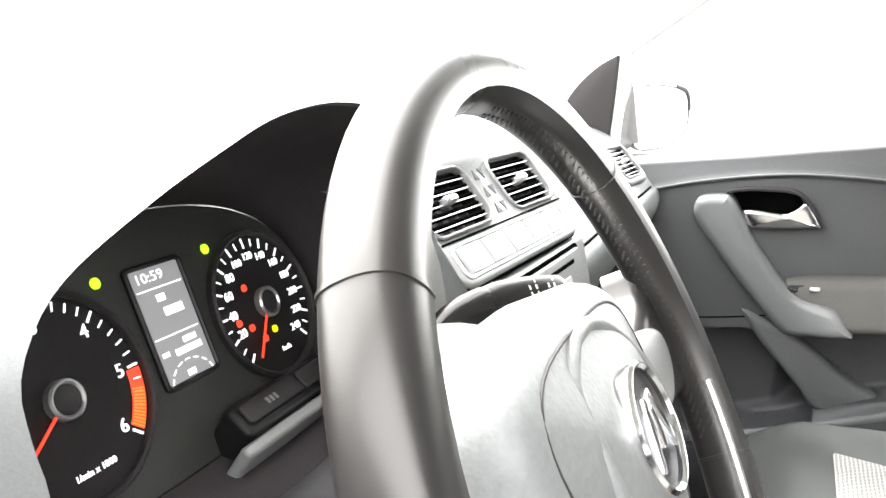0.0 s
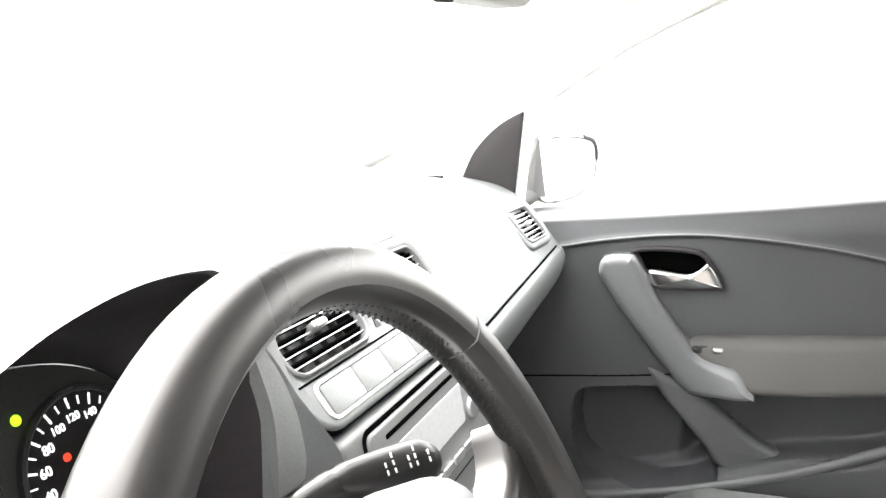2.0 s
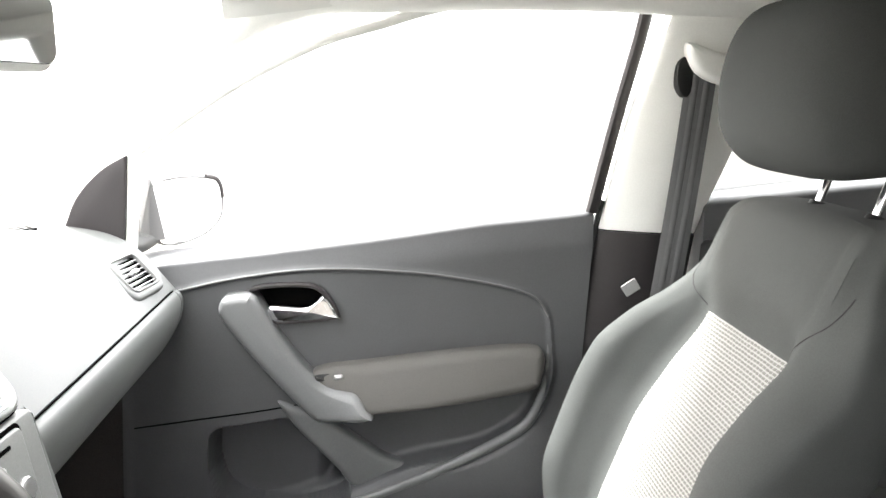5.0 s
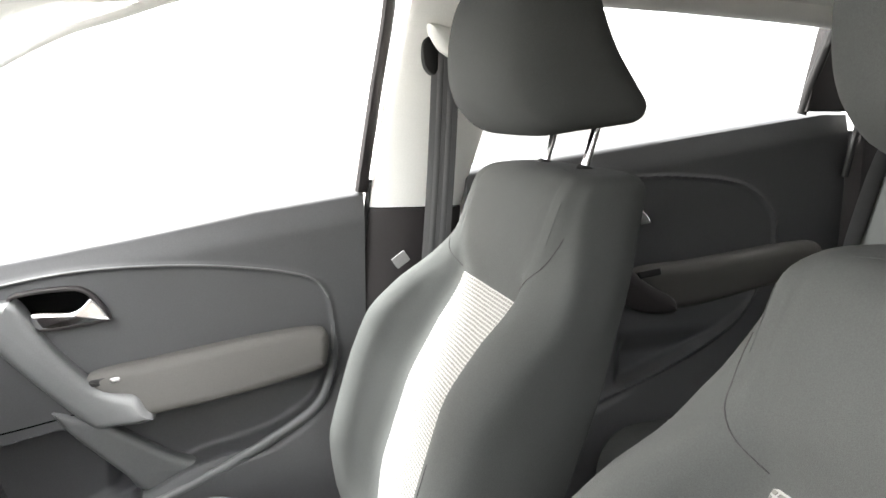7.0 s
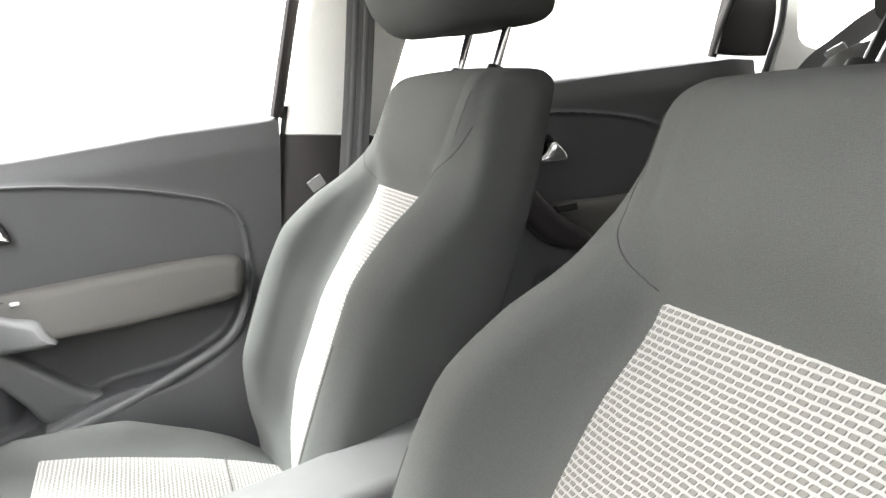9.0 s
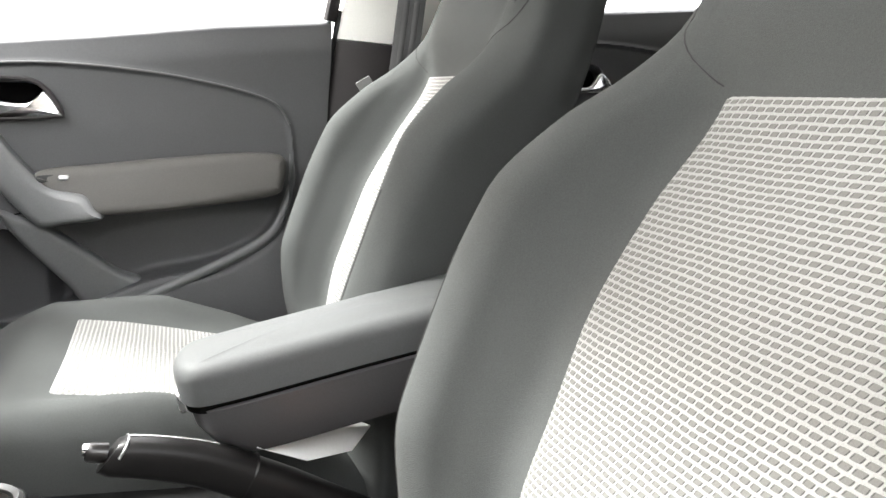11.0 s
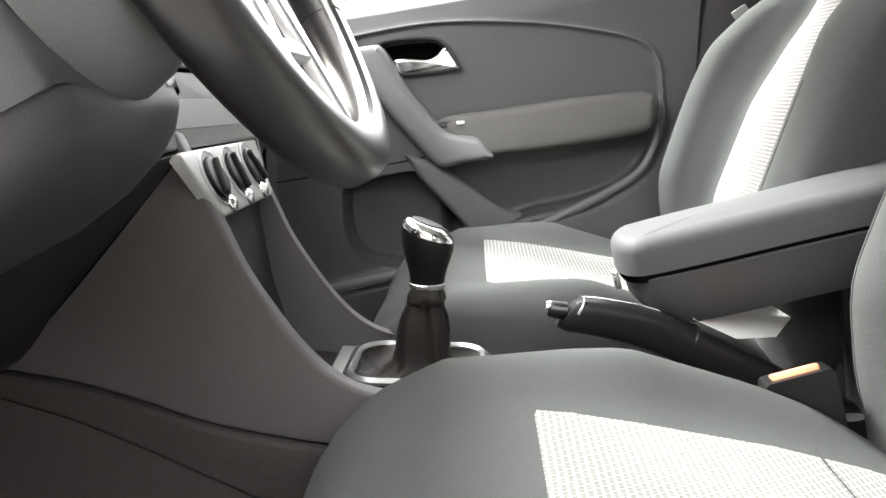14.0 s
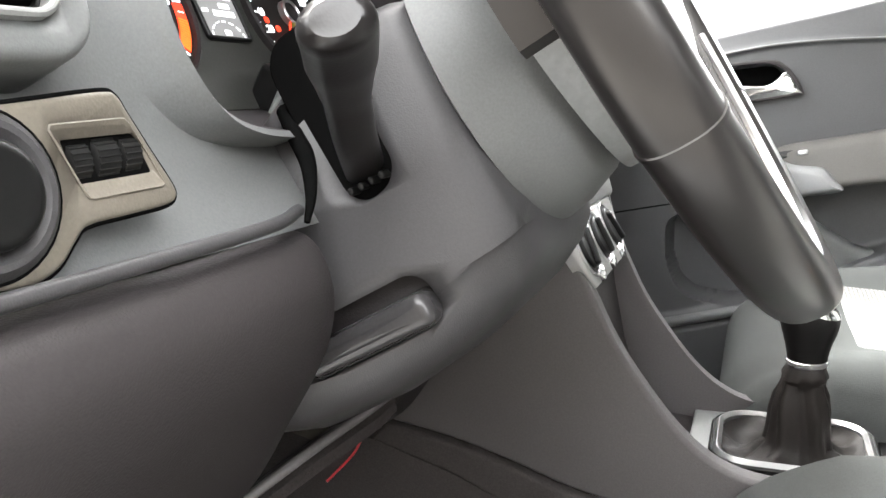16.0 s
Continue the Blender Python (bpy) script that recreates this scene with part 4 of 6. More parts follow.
EDGE = [(0.106, 0.1, 0.70), (0.110, 0.088, 0.65), (0.112, 0.073, 0.59), (0.112, 0.066, 0.548), (0.104, 0.058, 0.52)]
rings = []
for dx, dy in ((-0.006, 0.012), (0.0, 0.002), (0.01, 0.003), (0.026, 0.012), (0.045, 0.03), (0.06, 0.055)):
    rings.append([(x + dx, y + dy, z) for x, y, z in [tuple(q) for q in spl(EDGE, 6)]])
made("side_fascia", *loft(rings, closed=False), M_DASH, dash, "grey fascia beside the centre stack")

# side vent at the passenger end
SV = basis((0.572, 0.152, 0.734), (1, -0.12, 0), (0.12, 0.72, 0.69))
svp = made("vent_surround", *slab(rrect(0.112, 0.082, 0.02, 6), SV, -0.04, 0.001, 0.006, 3), M_DASH, dash)
cut(svp, *slab(rrect(0.084, 0.058, 0.011, 5), SV, -0.036, 0.03, 0.001, 1))
vent("air_vent", SV, 0.086, 0.06, 6, 4)


# instrument binnacle: opening, funnel and hood in one skin
def arch(x0, x1, z0, z1, n=64, p=1.7):
    out = []
    for i in range(n):
        a = 2 * math.pi * i / n
        c, s = math.cos(a), math.sin(a)
        q = p if s > 0 else 4.0
        k = (abs(c) ** q + abs(s) ** q) ** (-1 / q)
        out.append(((x0 + x1) / 2 + (x1 - x0) / 2 * c * k, (z0 + z1) / 2 + (z1 - z0) / 2 * s * k))
    return out


def even(pts, n=128):
    """n points at equal steps along a closed outline."""
    p = np.array([tuple(q) for q in pts] + [tuple(pts[0])])
    d = np.r_[0, np.cumsum(np.hypot(*np.diff(p, axis=0).T))]
    s = np.linspace(0, d[-1], n + 1)[:-1]
    return list(zip(np.interp(s, d, p[:, 0]), np.interp(s, d, p[:, 1])))


inner = even(arch(-0.487, -0.193, 0.656, 0.794, 64, 2.4))
mouth = even(spl([(-0.2, 0.745), (-0.204, 0.79), (-0.216, 0.828), (-0.247, 0.852), (-0.3, 0.8605), (-0.355, 0.8565), (-0.402, 0.8435), (-0.445, 0.829), (-0.489, 0.81), (-0.5075, 0.788), (-0.5085, 0.766), (-0.503, 0.736), (-0.5, 0.705), (-0.493, 0.68), (-0.476, 0.658), (-0.45, 0.6485), (-0.41, 0.6455), (-0.35, 0.645), (-0.27, 0.648), (-0.215, 0.675)], 6, True))


def mouth_y(z, x=-0.4):
    return float(np.interp(z, [0.64, 0.7, 0.8, 0.862], [0.125, 0.135, 0.145, 0.155])) + 0.014 * float(smooth01((x + 0.27) / 0.06))


def dial_y(z):
    return 0.2425 + (z - 0.73) * 0.45


ring_in = [(x, dial_y(z), z) for x, z in inner]
ring_m = [(x, mouth_y(z, x), z) for x, z in mouth]
ring_lip = [(x + 0.002 * np.sign(x + 0.343) * min(1, abs(x + 0.343) / 0.1), mouth_y(z, x) - 0.004, z + (0.002 if z > 0.75 else -0.003)) for x, z in mouth]
outer2 = []
for x, z in even(arch(-0.665, -0.158, 0.602, 0.80)):
    t = smooth01((z - 0.70) / 0.08)
    y = 0.112 + 0.26 * t
    k = float(smooth01((x + 0.26) / 0.07))
    side = float(np.interp(z, [0.548, 0.59, 0.65, 0.715, 0.752, 0.8], [0.074, 0.08, 0.096, 0.118, 0.15, 0.195])) + 0.004
    outer2.append((x + 0.006 * k, y + (side - y) * k, z + 0.05 * float(smooth01((x + 0.36) / 0.08)) * t))
outer1 = []
for (x, z), q in zip(mouth, outer2):
    t = smooth01((z - 0.70) / 0.12)
    k = float(smooth01((x + 0.26) / 0.06))
    y = mouth_y(z, x) + 0.012 + 0.07 * t
    outer1.append((x + (0.16 + 0.3 * k) * (q[0] - x), y + (0.5 * (mouth_y(z, x) + q[1]) - y) * k, z + 0.16 * (q[2] - z) * (1 - t) + (0.003 + 0.008 * k) * t))
ring_mid = []
for a, b in zip(ring_in, ring_m):
    k = 0.45
    ring_mid.append((b[0] + k * (a[0] - b[0]), b[1] + 0.55 * (a[1] - b[1]), b[2] + k * (a[2] - b[2])))
v, f = loft([ring_in, ring_mid, ring_m], cap=False)
made("binnacle_funnel", v, f, M_FUNNEL, dash, "black inside of the instrument hood")
v, f = loft([ring_m, ring_lip, outer1, outer2], cap=False)
made("binnacle_hood", v, f, M_DASH, dash, "dark grey instrument hood", sharp=60)
flank_a = spl([(-0.178, 0.172, 0.82), (-0.175, 0.164, 0.79), (-0.1715, 0.152, 0.757), (-0.168, 0.1445, 0.736), (-0.163, 0.136, 0.715)], 4)
flank_b = spl([(-0.208, 0.172, 0.82), (-0.2055, 0.161, 0.79), (-0.204, 0.15, 0.757), (-0.203, 0.147, 0.728), (-0.202, 0.146, 0.7)], 4)
flank = [[tuple(np.array(a) * (1 - k) + np.array(b) * k + np.array((0, -0.007 - 0.004 * math.sin(math.pi * k), 0))) for k in np.linspace(0, 1, 8)] + [tuple(np.array(b) + np.array((0.004, 0.005, -0.003))), tuple(np.array(a) + np.array((0.004, 0.012, -0.006)))] for a, b in zip(flank_a, flank_b)]
made("hood_flank", *loft(flank), M_GREY, dash, "satin grey hood side beside the vents")
CL = basis((-0.333, dial_y(0.73), 0.73), (1, 0, 0), (0, 0.41, 0.912))
cluster = made("instrument_panel", *slab([(x + 0.333, (z - 0.73) / 0.912) for x, z in inner], CL, -0.012, 0.0, 0.001, 1), M_PANEL, dash, "dark grey instrument panel with lit dials")


def gauge(x, y, r, name, labels, a0, a1, ticks, needle, step, size):
    m = CL @ pose(x, y, 0.0)
    g = made(name, *frame_slab(circle(r, 40), circle(r - 0.0035, 40), m, 0.0, 0.006, 0.0015), M_DARK, cluster, "round dial with white lit figures")
    made("dial_face", *slab(circle(r - 0.003, 40), m, 0.0, 0.0012, 0.0004, 1), M_FACE, g)
    for i in range(ticks):
        a = radians(a0 + (a1 - a0) * i / (ticks - 1))
        big = i % step == 0
        made("scale_mark", *block((0.0068 if big else 0.005, 0.0013 if big else 0.0009, 0.0006), m @ pose((r - 0.0085) * math.cos(a), (r - 0.0085) * math.sin(a), 0.0015, 0, 0, math.degrees(a)), 0.0002), G_WHITE, g)
    for i, t in enumerate(labels):
        if t:
            a = radians(a0 + (a1 - a0) * i / (len(labels) - 1))
            lettering("scale_number", t, size if len(t) < 3 else 0.85 * size, m @ pose((r - 0.0175) * math.cos(a), (r - 0.0175) * math.sin(a), 0.0015), G_WHITE, g)
    a = radians(needle)
    made("needle", *block((r - 0.014, 0.0014, 0.001), m @ pose((r - 0.006) / 2 * math.cos(a), (r - 0.006) / 2 * math.sin(a), 0.005, 0, 0, needle), 0.0003), G_RED, g, "red lit pointer")
    made("hub_ring", *frame_slab(circle(0.0104, 28), circle(0.0078, 28), m, 0.002, 0.0075, 0.001), M_SILVER, g, "silver hub ring")
    made("hub_cap", *slab(circle(0.008, 28), m, 0.002, 0.0065, 0.001, 2), M_DARK, g)
    return g, m


rev, RM = gauge(-0.0815, -0.0125, 0.0555, "rev_counter", ["", "1", "2", "3", "4", "5", "6"], 222, -42, 31, 215, 5, 0.0105)
spd, SM = gauge(0.0855, -0.0095, 0.0505, "speedometer", ["", "20", "40", "60", "80", "100", "120", "140", "160", "180", "200", "220", "240"], 226, -46, 25, 232, 2, 0.0082)


def zone(a0, a1, r0, r1, top):
    """A flat arc on the rev counter between two angles and two radii."""
    arc = [radians(a0 + (a1 - a0) * i / 8) for i in range(9)]
    return loft([[RM @ Vector((r * math.cos(a), r * math.sin(a), z)) for r, z in ((r0, 0.0012), (r1, 0.0012), (r1, top), (r0, top))] for a in arc])


red_zone = made("red_zone", *zone(0, -39, 0.042, 0.0505, 0.0016), G_RED, rev, "red lit zone with orange hatching")
for i in range(12):
    made("zone_stripe", *zone(-13 - 2.2 * i, -14.2 - 2.2 * i, 0.0425, 0.05, 0.002), G_ORANGE, red_zone, "orange lit stripe" if i == 0 else "")
lettering("dial_caption", "1/min x 1000", 0.0048, RM @ pose(0.004, -0.038, 0.0015), G_WHITE, rev)
lettering("dial_caption", "km/h", 0.0045, SM @ pose(0.006, -0.034, 0.0015), G_WHITE, spd)
for x, y, mt in ((-0.014, 0.014, G_RED), (-0.03, -0.006, G_RED), (-0.02, -0.012, G_RED), (-0.011, -0.022, G_RED), (0.001, -0.019, G_YELLOW)):
    made("warning_light", *slab(rrect(0.005, 0.0046, 0.0018, 3), SM @ pose(x, y, 0.0014), -0.0005, 0.0006, 0.0002, 1), mt, spd)
made("warning_light", *slab(circle(0.0048, 8), RM @ pose(-0.027, 0.0225, 0.0014), -0.0005, 0.0006, 0.0002, 1), G_YELLOW, rev)
for x in (-0.0367, 0.0512):
    made("indicator_light", *slab(circle(0.0032, 12), CL @ pose(x, 0.0367, 0.0), -0.0005, 0.0012, 0.0003, 1), G_GREEN, cluster)
LM = CL @ pose(0.004, 0.0024, 0.0) @ Matrix.Diagonal((1.067, 0.86, 1, 1))
made("display_frame", *frame_slab(rrect(0.043, 0.086, 0.004), rrect(0.037, 0.079, 0.002), LM, 0.0, 0.003, 0.001), M_BLACK, cluster)
lcd = made("display", *slab(rrect(0.037, 0.079, 0.001, 1), LM, 0.0, 0.0012, 0.0003, 1), G_LCD, cluster, "grey trip display with white figures")
lettering("display_time", "10:59", 0.0095, LM @ pose(-0.005, 0.033, 0.0014), G_WHITE, lcd, 0.0001)
for y, w in ((0.025, 0.033), (-0.008, 0.033)):
    made("display_rule", *block((w, 0.0009, 0.0005), LM @ pose(0, y, 0.0014), 0.0001), G_WHITE, lcd)
for x, y, w, h in ((-0.002, 0.018, 0.006, 0.005), (0.004, 0.008, 0.014, 0.006), (0.007, -0.014, 0.010, 0.004), (0.004, -0.0205, 0.02, 0.0045), (-0.013, -0.019, 0.005, 0.003), (0.0, -0.036, 0.006, 0.004)):
    made("display_bar", *block((w, h, 0.0005), LM @ pose(x, y, 0.0014), 0.0002), G_WHITE, lcd)
for i in range(7):
    a = radians(20 + 140 * i / 6)
    made("display_tick", *block((0.004, 0.0009, 0.0005), LM @ pose(0.016 * math.cos(a), -0.043 + 0.016 * math.sin(a), 0.0014, 0, 0, math.degrees(a) + 90), 0.0002), G_WHITE, lcd)
kp = basis((-0.268, 0.199, 0.676), (1, 0.0, 0.0), (0, 0.85, 0.53))
rocker = made("trip_button_bar", *slab(rrect(0.125, 0.024, 0.006), kp, -0.03, 0.004, 0.003), M_BLACK, dash, "black trip computer button bar")
for dx in (-0.0285, 0.0285):
    tb = made("trip_button", *slab(rrect(0.0555, 0.014, 0.003), kp @ pose(dx, 0.001, 0.004), -0.002, 0.003, 0.0015), M_DARK, rocker)
    for k in (-0.003, 0.001, 0.005):
        made("button_mark", *block((0.0024, 0.0045, 0.0005), kp @ pose(dx * 1.1 + k, 0.001, 0.0071), 0.0001), M_SLIP, tb)
made("button_bar_edge", *slab(rrect(0.15, 0.0085, 0.003), kp @ pose(0.0, -0.0175, 0.0), -0.03, 0.005, 0.003), M_GREY, dash)

# driver side knee panel, the trim under the column with its open shelf, and the light switch
def knee(x):
    return [(x, float(y), float(z)) for y, z in spl([(0.116, 0.6025), (0.104, 0.5995), (0.095, 0.59), (0.091, 0.573), (0.1, 0.545), (0.128, 0.503), (0.17, 0.45), (0.22, 0.41), (0.3, 0.38), (0.38, 0.37)], 5)]


def knee_edge(z):
    return float(np.interp(z, [0.36, 0.437, 0.503, 0.58, 0.604], [-0.41, -0.424, -0.445, -0.458, -0.455]))


cols = []
for k in np.linspace(0, 1, 20):
    cols.append([(-0.69 + (knee_edge(z) + 0.69) * k, y, z) for _, y, z in knee(0)])
cols += [[(knee_edge(z) + dx, y + dy, z) for _, y, z in knee(0)] for dx, dy in ((0.003, 0.002), (0.004, 0.006), (0.003, 0.04))]
made("knee_panel", *loft(cols, closed=False), M_DARK, dash, "dark grey knee panel")
made("fascia_lip", *tube(spl([(-0.69, 0.106, 0.609), (-0.62, 0.104, 0.6085), (-0.54, 0.103, 0.6085), (-0.48, 0.104, 0.609), (-0.452, 0.11, 0.611)], 5), 0.003, 12), M_COWL, dash, "rounded lower edge of the fascia")

LIPX = [-0.43, -0.379, -0.316, -0.302, -0.25, -0.18, -0.125, -0.105]


def under(x):
    """Section of the trim under the column, from its lip down to the footwell."""
    y = float(np.interp(x, LIPX, [0.18, 0.16, 0.14, 0.131, 0.10, 0.085, 0.077, 0.077]))
    z = float(np.interp(x, LIPX, [0.437, 0.452, 0.464, 0.492, 0.52, 0.535, 0.541, 0.541]))
    k = (x + 0.43) / 0.325
    foot = [(0.215 - 0.075 * k, 0.405 + 0.062 * k), (0.25 - 0.063 * k, 0.375 + 0.038 * k), (0.29 - 0.05 * k, 0.352 + 0.002 * k), (0.33, 0.35), (0.36, 0.352)]
    return [(x, float(p), float(q)) for p, q in spl([(y + 0.012, z - 0.002), (y, z)] + foot, 5)]


made("column_trim", *loft([under(x) for x in np.r_[np.linspace(-0.43, -0.32, 10), np.linspace(-0.314, -0.302, 5), np.linspace(-0.29, -0.105, 16)]], closed=False), M_DARK, dash, "dark grey trim under the steering column")
made("shelf_lip", *tube(spl([(-0.43, 0.182, 0.437), (-0.379, 0.161, 0.452), (-0.33, 0.144, 0.4625), (-0.313, 0.137, 0.469), (-0.304, 0.131, 0.485), (-0.297, 0.123, 0.505)], 6), 0.0032, 10), M_KNEE, dash, "smooth rounded shelf lip")
shelf = made("shelf_floor", *loft([[(x, y + 0.004, z - 0.012), (x, y + 0.14, z + 0.02), (x, y + 0.14, z + 0.012), (x, y + 0.004, z - 0.02)] for x, y, z in ((-0.43, 0.182, 0.437), (-0.379, 0.161, 0.452), (-0.316, 0.14, 0.464), (-0.3, 0.135, 0.47))]), M_CARPET, dash, "dark open storage shelf")
for i in range(4):
    for j in range(4):
        cx0 = -0.412 + 0.03 * i
        cy0 = float(np.interp(cx0, [-0.43, -0.316], [0.205, 0.163])) + 0.026 * j
        cz0 = float(np.interp(cx0, [-0.43, -0.316], [0.437, 0.464])) - 0.007 + 0.0061 * j
        made("mat_tile", *slab(rrect(0.0275, 0.0235, 0.002, 2), basis((cx0, cy0, cz0), (1, -0.37, 0.24), (0, 1, 0.235)), -0.004, 0.0015, 0.0008, 1), M_MAT, shelf, "brownish rubber mat tile" if i + j == 0 else "")
made("shelf_back", *slab(rrect(0.3, 0.22, 0.01, 2), basis((-0.33, 0.3, 0.53), (1, 0, 0), (0, 0, 1)), -0.004, 0.004, 0.001, 1), M_CARPET, dash)
made("left_cheek", *slab([(-q[1], q[2]) for q in knee(-0.69)] + [(-0.4, 0.45), (-0.6, 0.6), (-0.6, 0.79), (-0.3, 0.79), (-0.18, 0.75), (-0.12, 0.68)], basis((-0.685, 0, 0), (0, -1, 0), (0, 0, 1)), -0.004, 0.004, 0.001, 1), M_DARK, dash)
LP = basis((-0.588, 0.113, 0.640), (1, -0.06, 0), (0.0, 0.1, 1))
LPO = [(q[0], q[1]) for q in spl([(-0.07, 0.014), (-0.04, 0.0195), (-0.007, 0.0219), (0.026, 0.025), (0.0332, 0.0238), (0.037, 0.0176), (0.0445, 0.0045), (0.0515, -0.0075), (0.0522, -0.0122), (0.047, -0.0145), (0.03, -0.0155), (0.0135, -0.0165), (0.008, -0.02), (0.0, -0.0273), (-0.0116, -0.0305), (-0.03, -0.028), (-0.06, -0.02), (-0.075, -0.005)], 4, True)]
lp = made("light_panel", *slab(LPO, LP, -0.01, 0.003, 0.002, 3), M_BEIGE, dash, "beige-grey light switch panel")
made("panel_gap", *slab(inset(LPO, -0.0013), LP, -0.01, 0.0016, 0.0008, 1), M_VOID, dash)
made("rotary_ring", *frame_slab(circle(0.0245, 36), circle(0.0165, 36), LP @ pose(-0.0205, -0.003, 0.0), -0.002, 0.0065, 0.003), M_COWL, lp, "grey bevelled ring")
made("ring_groove", *frame_slab(circle(0.0256, 36), circle(0.0242, 36), LP @ pose(-0.0205, -0.003, 0.0), -0.002, 0.0034, 0.0003), M_VOID, lp)
made("rotary_switch", *slab(circle(0.016, 32), LP @ pose(-0.0205, -0.003, 0.0), -0.002, 0.011, 0.004), M_BLACK, lp, "black rotary light switch")
RCO = rpoly([(0.0031, 0.0154), (0.0344, 0.0165), (0.0475, -0.008), (0.0139, -0.009)], 0.002, 3)
RCI = rpoly([(0.0075, 0.0105), (0.0375, 0.0112), (0.0428, -0.0025), (0.0108, -0.0035)], 0.0012, 3)
cut(lp, *slab(RCI, LP, -0.02, 0.02, 0.001, 1))
v, f = loft([[LP @ Vector((x, y, 0.0034)) for x, y in even(RCO, 48)], [LP @ Vector((x, y, 0.0038)) for x, y in inset(even(RCO, 48), 0.0005)], [LP @ Vector((x, y, 0.0012)) for x, y in even(RCI, 48)], [LP @ Vector((x, y, -0.006)) for x, y in even(RCI, 48)]], cap=False)
made("recess_slope", v, f, M_BEIGE, lp)
made("roller_well", *slab(inset(RCI, -0.002), LP, -0.012, -0.0095, 0.001, 1), M_VOID, lp)
for k0, k1, rr in ((0.03, 0.3, 0.0072), (0.34, 0.66, 0.0076), (0.7, 0.97, 0.0072)):
    ends = [LP @ Vector((0.0092 + 0.0309 * k, 0.0036 + 0.001 * k, -0.0035)) for k in (k0, k0 + 0.02, k1 - 0.02, k1)]
    roller = made("dimmer_roller", *tube(ends, [rr - 0.0012, rr, rr, rr - 0.0012], 26, 1.0, (0, 0, 1)), M_BLACK, lp, "black ribbed thumb roller" if k0 < 0.1 else "")
    for j in range(7):
        an = radians(40 + 16 * j)
        made("roller_rib", *tube([q + (LP.to_3x3() @ Vector((0, math.cos(an), math.sin(an)))) * rr for q in ends[1:3]], 0.00045, 5), M_BLACK, roller)
LV = basis((-0.622, 0.128, 0.716), (1, -0.1, 0), (0.0, 0.35, 1))
lvp = made("vent_surround", *slab(rrect(0.125, 0.09, 0.02, 6), LV, -0.04, 0.003, 0.004, 3), M_DASH, dash, "grey vent surround")
cut(lvp, *slab(rrect(0.098, 0.066, 0.011, 5), LV, -0.036, 0.03, 0.001, 1))
vent("air_vent", LV @ pose(0, 0, 0.004), 0.1, 0.068, 6, 5)
made("screw_cap", *slab(circle(0.003, 12), LV @ pose(0.053, -0.02, 0.003), -0.001, 0.0012, 0.0005), M_TAG, dash)


# ---- steering column ----
WC = Vector((-0.334, -0.0195, 0.7215))
TILT = 29.3
WM = basis(WC, (1, 0, 0), (0, math.sin(radians(TILT)), math.cos(radians(TILT))))
CM = basis((-0.333, -0.0077, 0.729), (1, 0, 0), (0, math.sin(radians(26.7)), math.cos(radians(26.7))))
column = thing("steering_column", "dark grey steering column cowl with stalks", "steering column", (WC.x, 0.1, 0.5))


def cowl(top, w_top, w_mid, w_low, low, s):
    """A section of the cowl s metres from the wheel along the shaft: its top, half widths at three heights and its foot."""
    half = [(0.0, top), (0.6 * w_top, top - 0.001), (0.9 * w_top, top - 0.006), (w_top, top - 0.018), (0.5 * (w_top + w_mid), -0.015), (w_mid, -0.05), (w_low, -0.105), (0.97 * w_low, low + 0.028), (0.86 * w_low, low + 0.01), (0.6 * w_low, low + 0.002), (0.0, low)]
    pts = spl([(-u, v) for u, v in half] + [(u, v) for u, v in half[-2:0:-1]], 4, True)
    return [CM @ Vector((float(u), float(v), -s)) for u, v in pts]


SECTIONS = ((0.0, 0.06, 0.06, 0.055, -0.1, 0.0775), (0.012, 0.078, 0.08, 0.074, -0.115, 0.0785), (0.018, 0.083, 0.086, 0.083, -0.124, 0.082), (0.022, 0.0865, 0.091, 0.091, -0.133, 0.092), (0.025, 0.088, 0.0945, 0.098, -0.143, 0.11), (0.02, 0.0885, 0.0965, 0.103, -0.153, 0.14), (0.006, 0.088, 0.0965, 0.105, -0.16, 0.18), (-0.008, 0.086, 0.095, 0.104, -0.161, 0.23), (-0.02, 0.08, 0.09, 0.099, -0.15, 0.28))
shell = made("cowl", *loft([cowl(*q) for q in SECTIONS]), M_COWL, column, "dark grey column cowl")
slot = CM @ basis((-0.094, -0.022, -0.133), (0, 0, 1), (0, 1, 0))
cut(shell, *slab(rrect(0.031, 0.08, 0.014, 6), slot @ pose(0.0, 0.0, 0, 0, 0, 4), -0.02, 0.022, 0.001, 1))
made("stalk_slot", *slab(rrect(0.045, 0.1, 0.017, 6), slot, -0.008, -0.002, 0.001, 1), M_VOID, column)
lev = basis((-0.4385, 0.0875, 0.5495), (0, -0.885, 0.465), (0, 0.465, 0.885))
cut(shell, *slab(rrect(0.087, 0.028, 0.012, 6), lev @ pose(-0.002, 0.002, 0), -0.016, 0.03, 0.001, 1))
made("lever_well", *slab(rrect(0.094, 0.036, 0.012, 6), lev @ pose(-0.002, 0.002, 0), -0.022, -0.014, 0.002, 2), M_DARK, column)
made("tilt_lever", *slab(rrect(0.078, 0.018, 0.007, 6), lev @ pose(0.001, -0.002, 0), -0.018, 0.0045, 0.006, 5, 0.002), M_LEVER, column, "smooth glossy dark grey tilt lever")
made("cowl_gap", *tube(spl([(-0.418, 0.135, 0.656), (-0.425, 0.126, 0.645), (-0.433, 0.115, 0.632), (-0.448, 0.105, 0.618), (-0.4555, 0.1035, 0.606)], 6), [0.0045] * 10 + list(np.linspace(0.0045, 0.0015, 15)), 10), M_VOID, column)
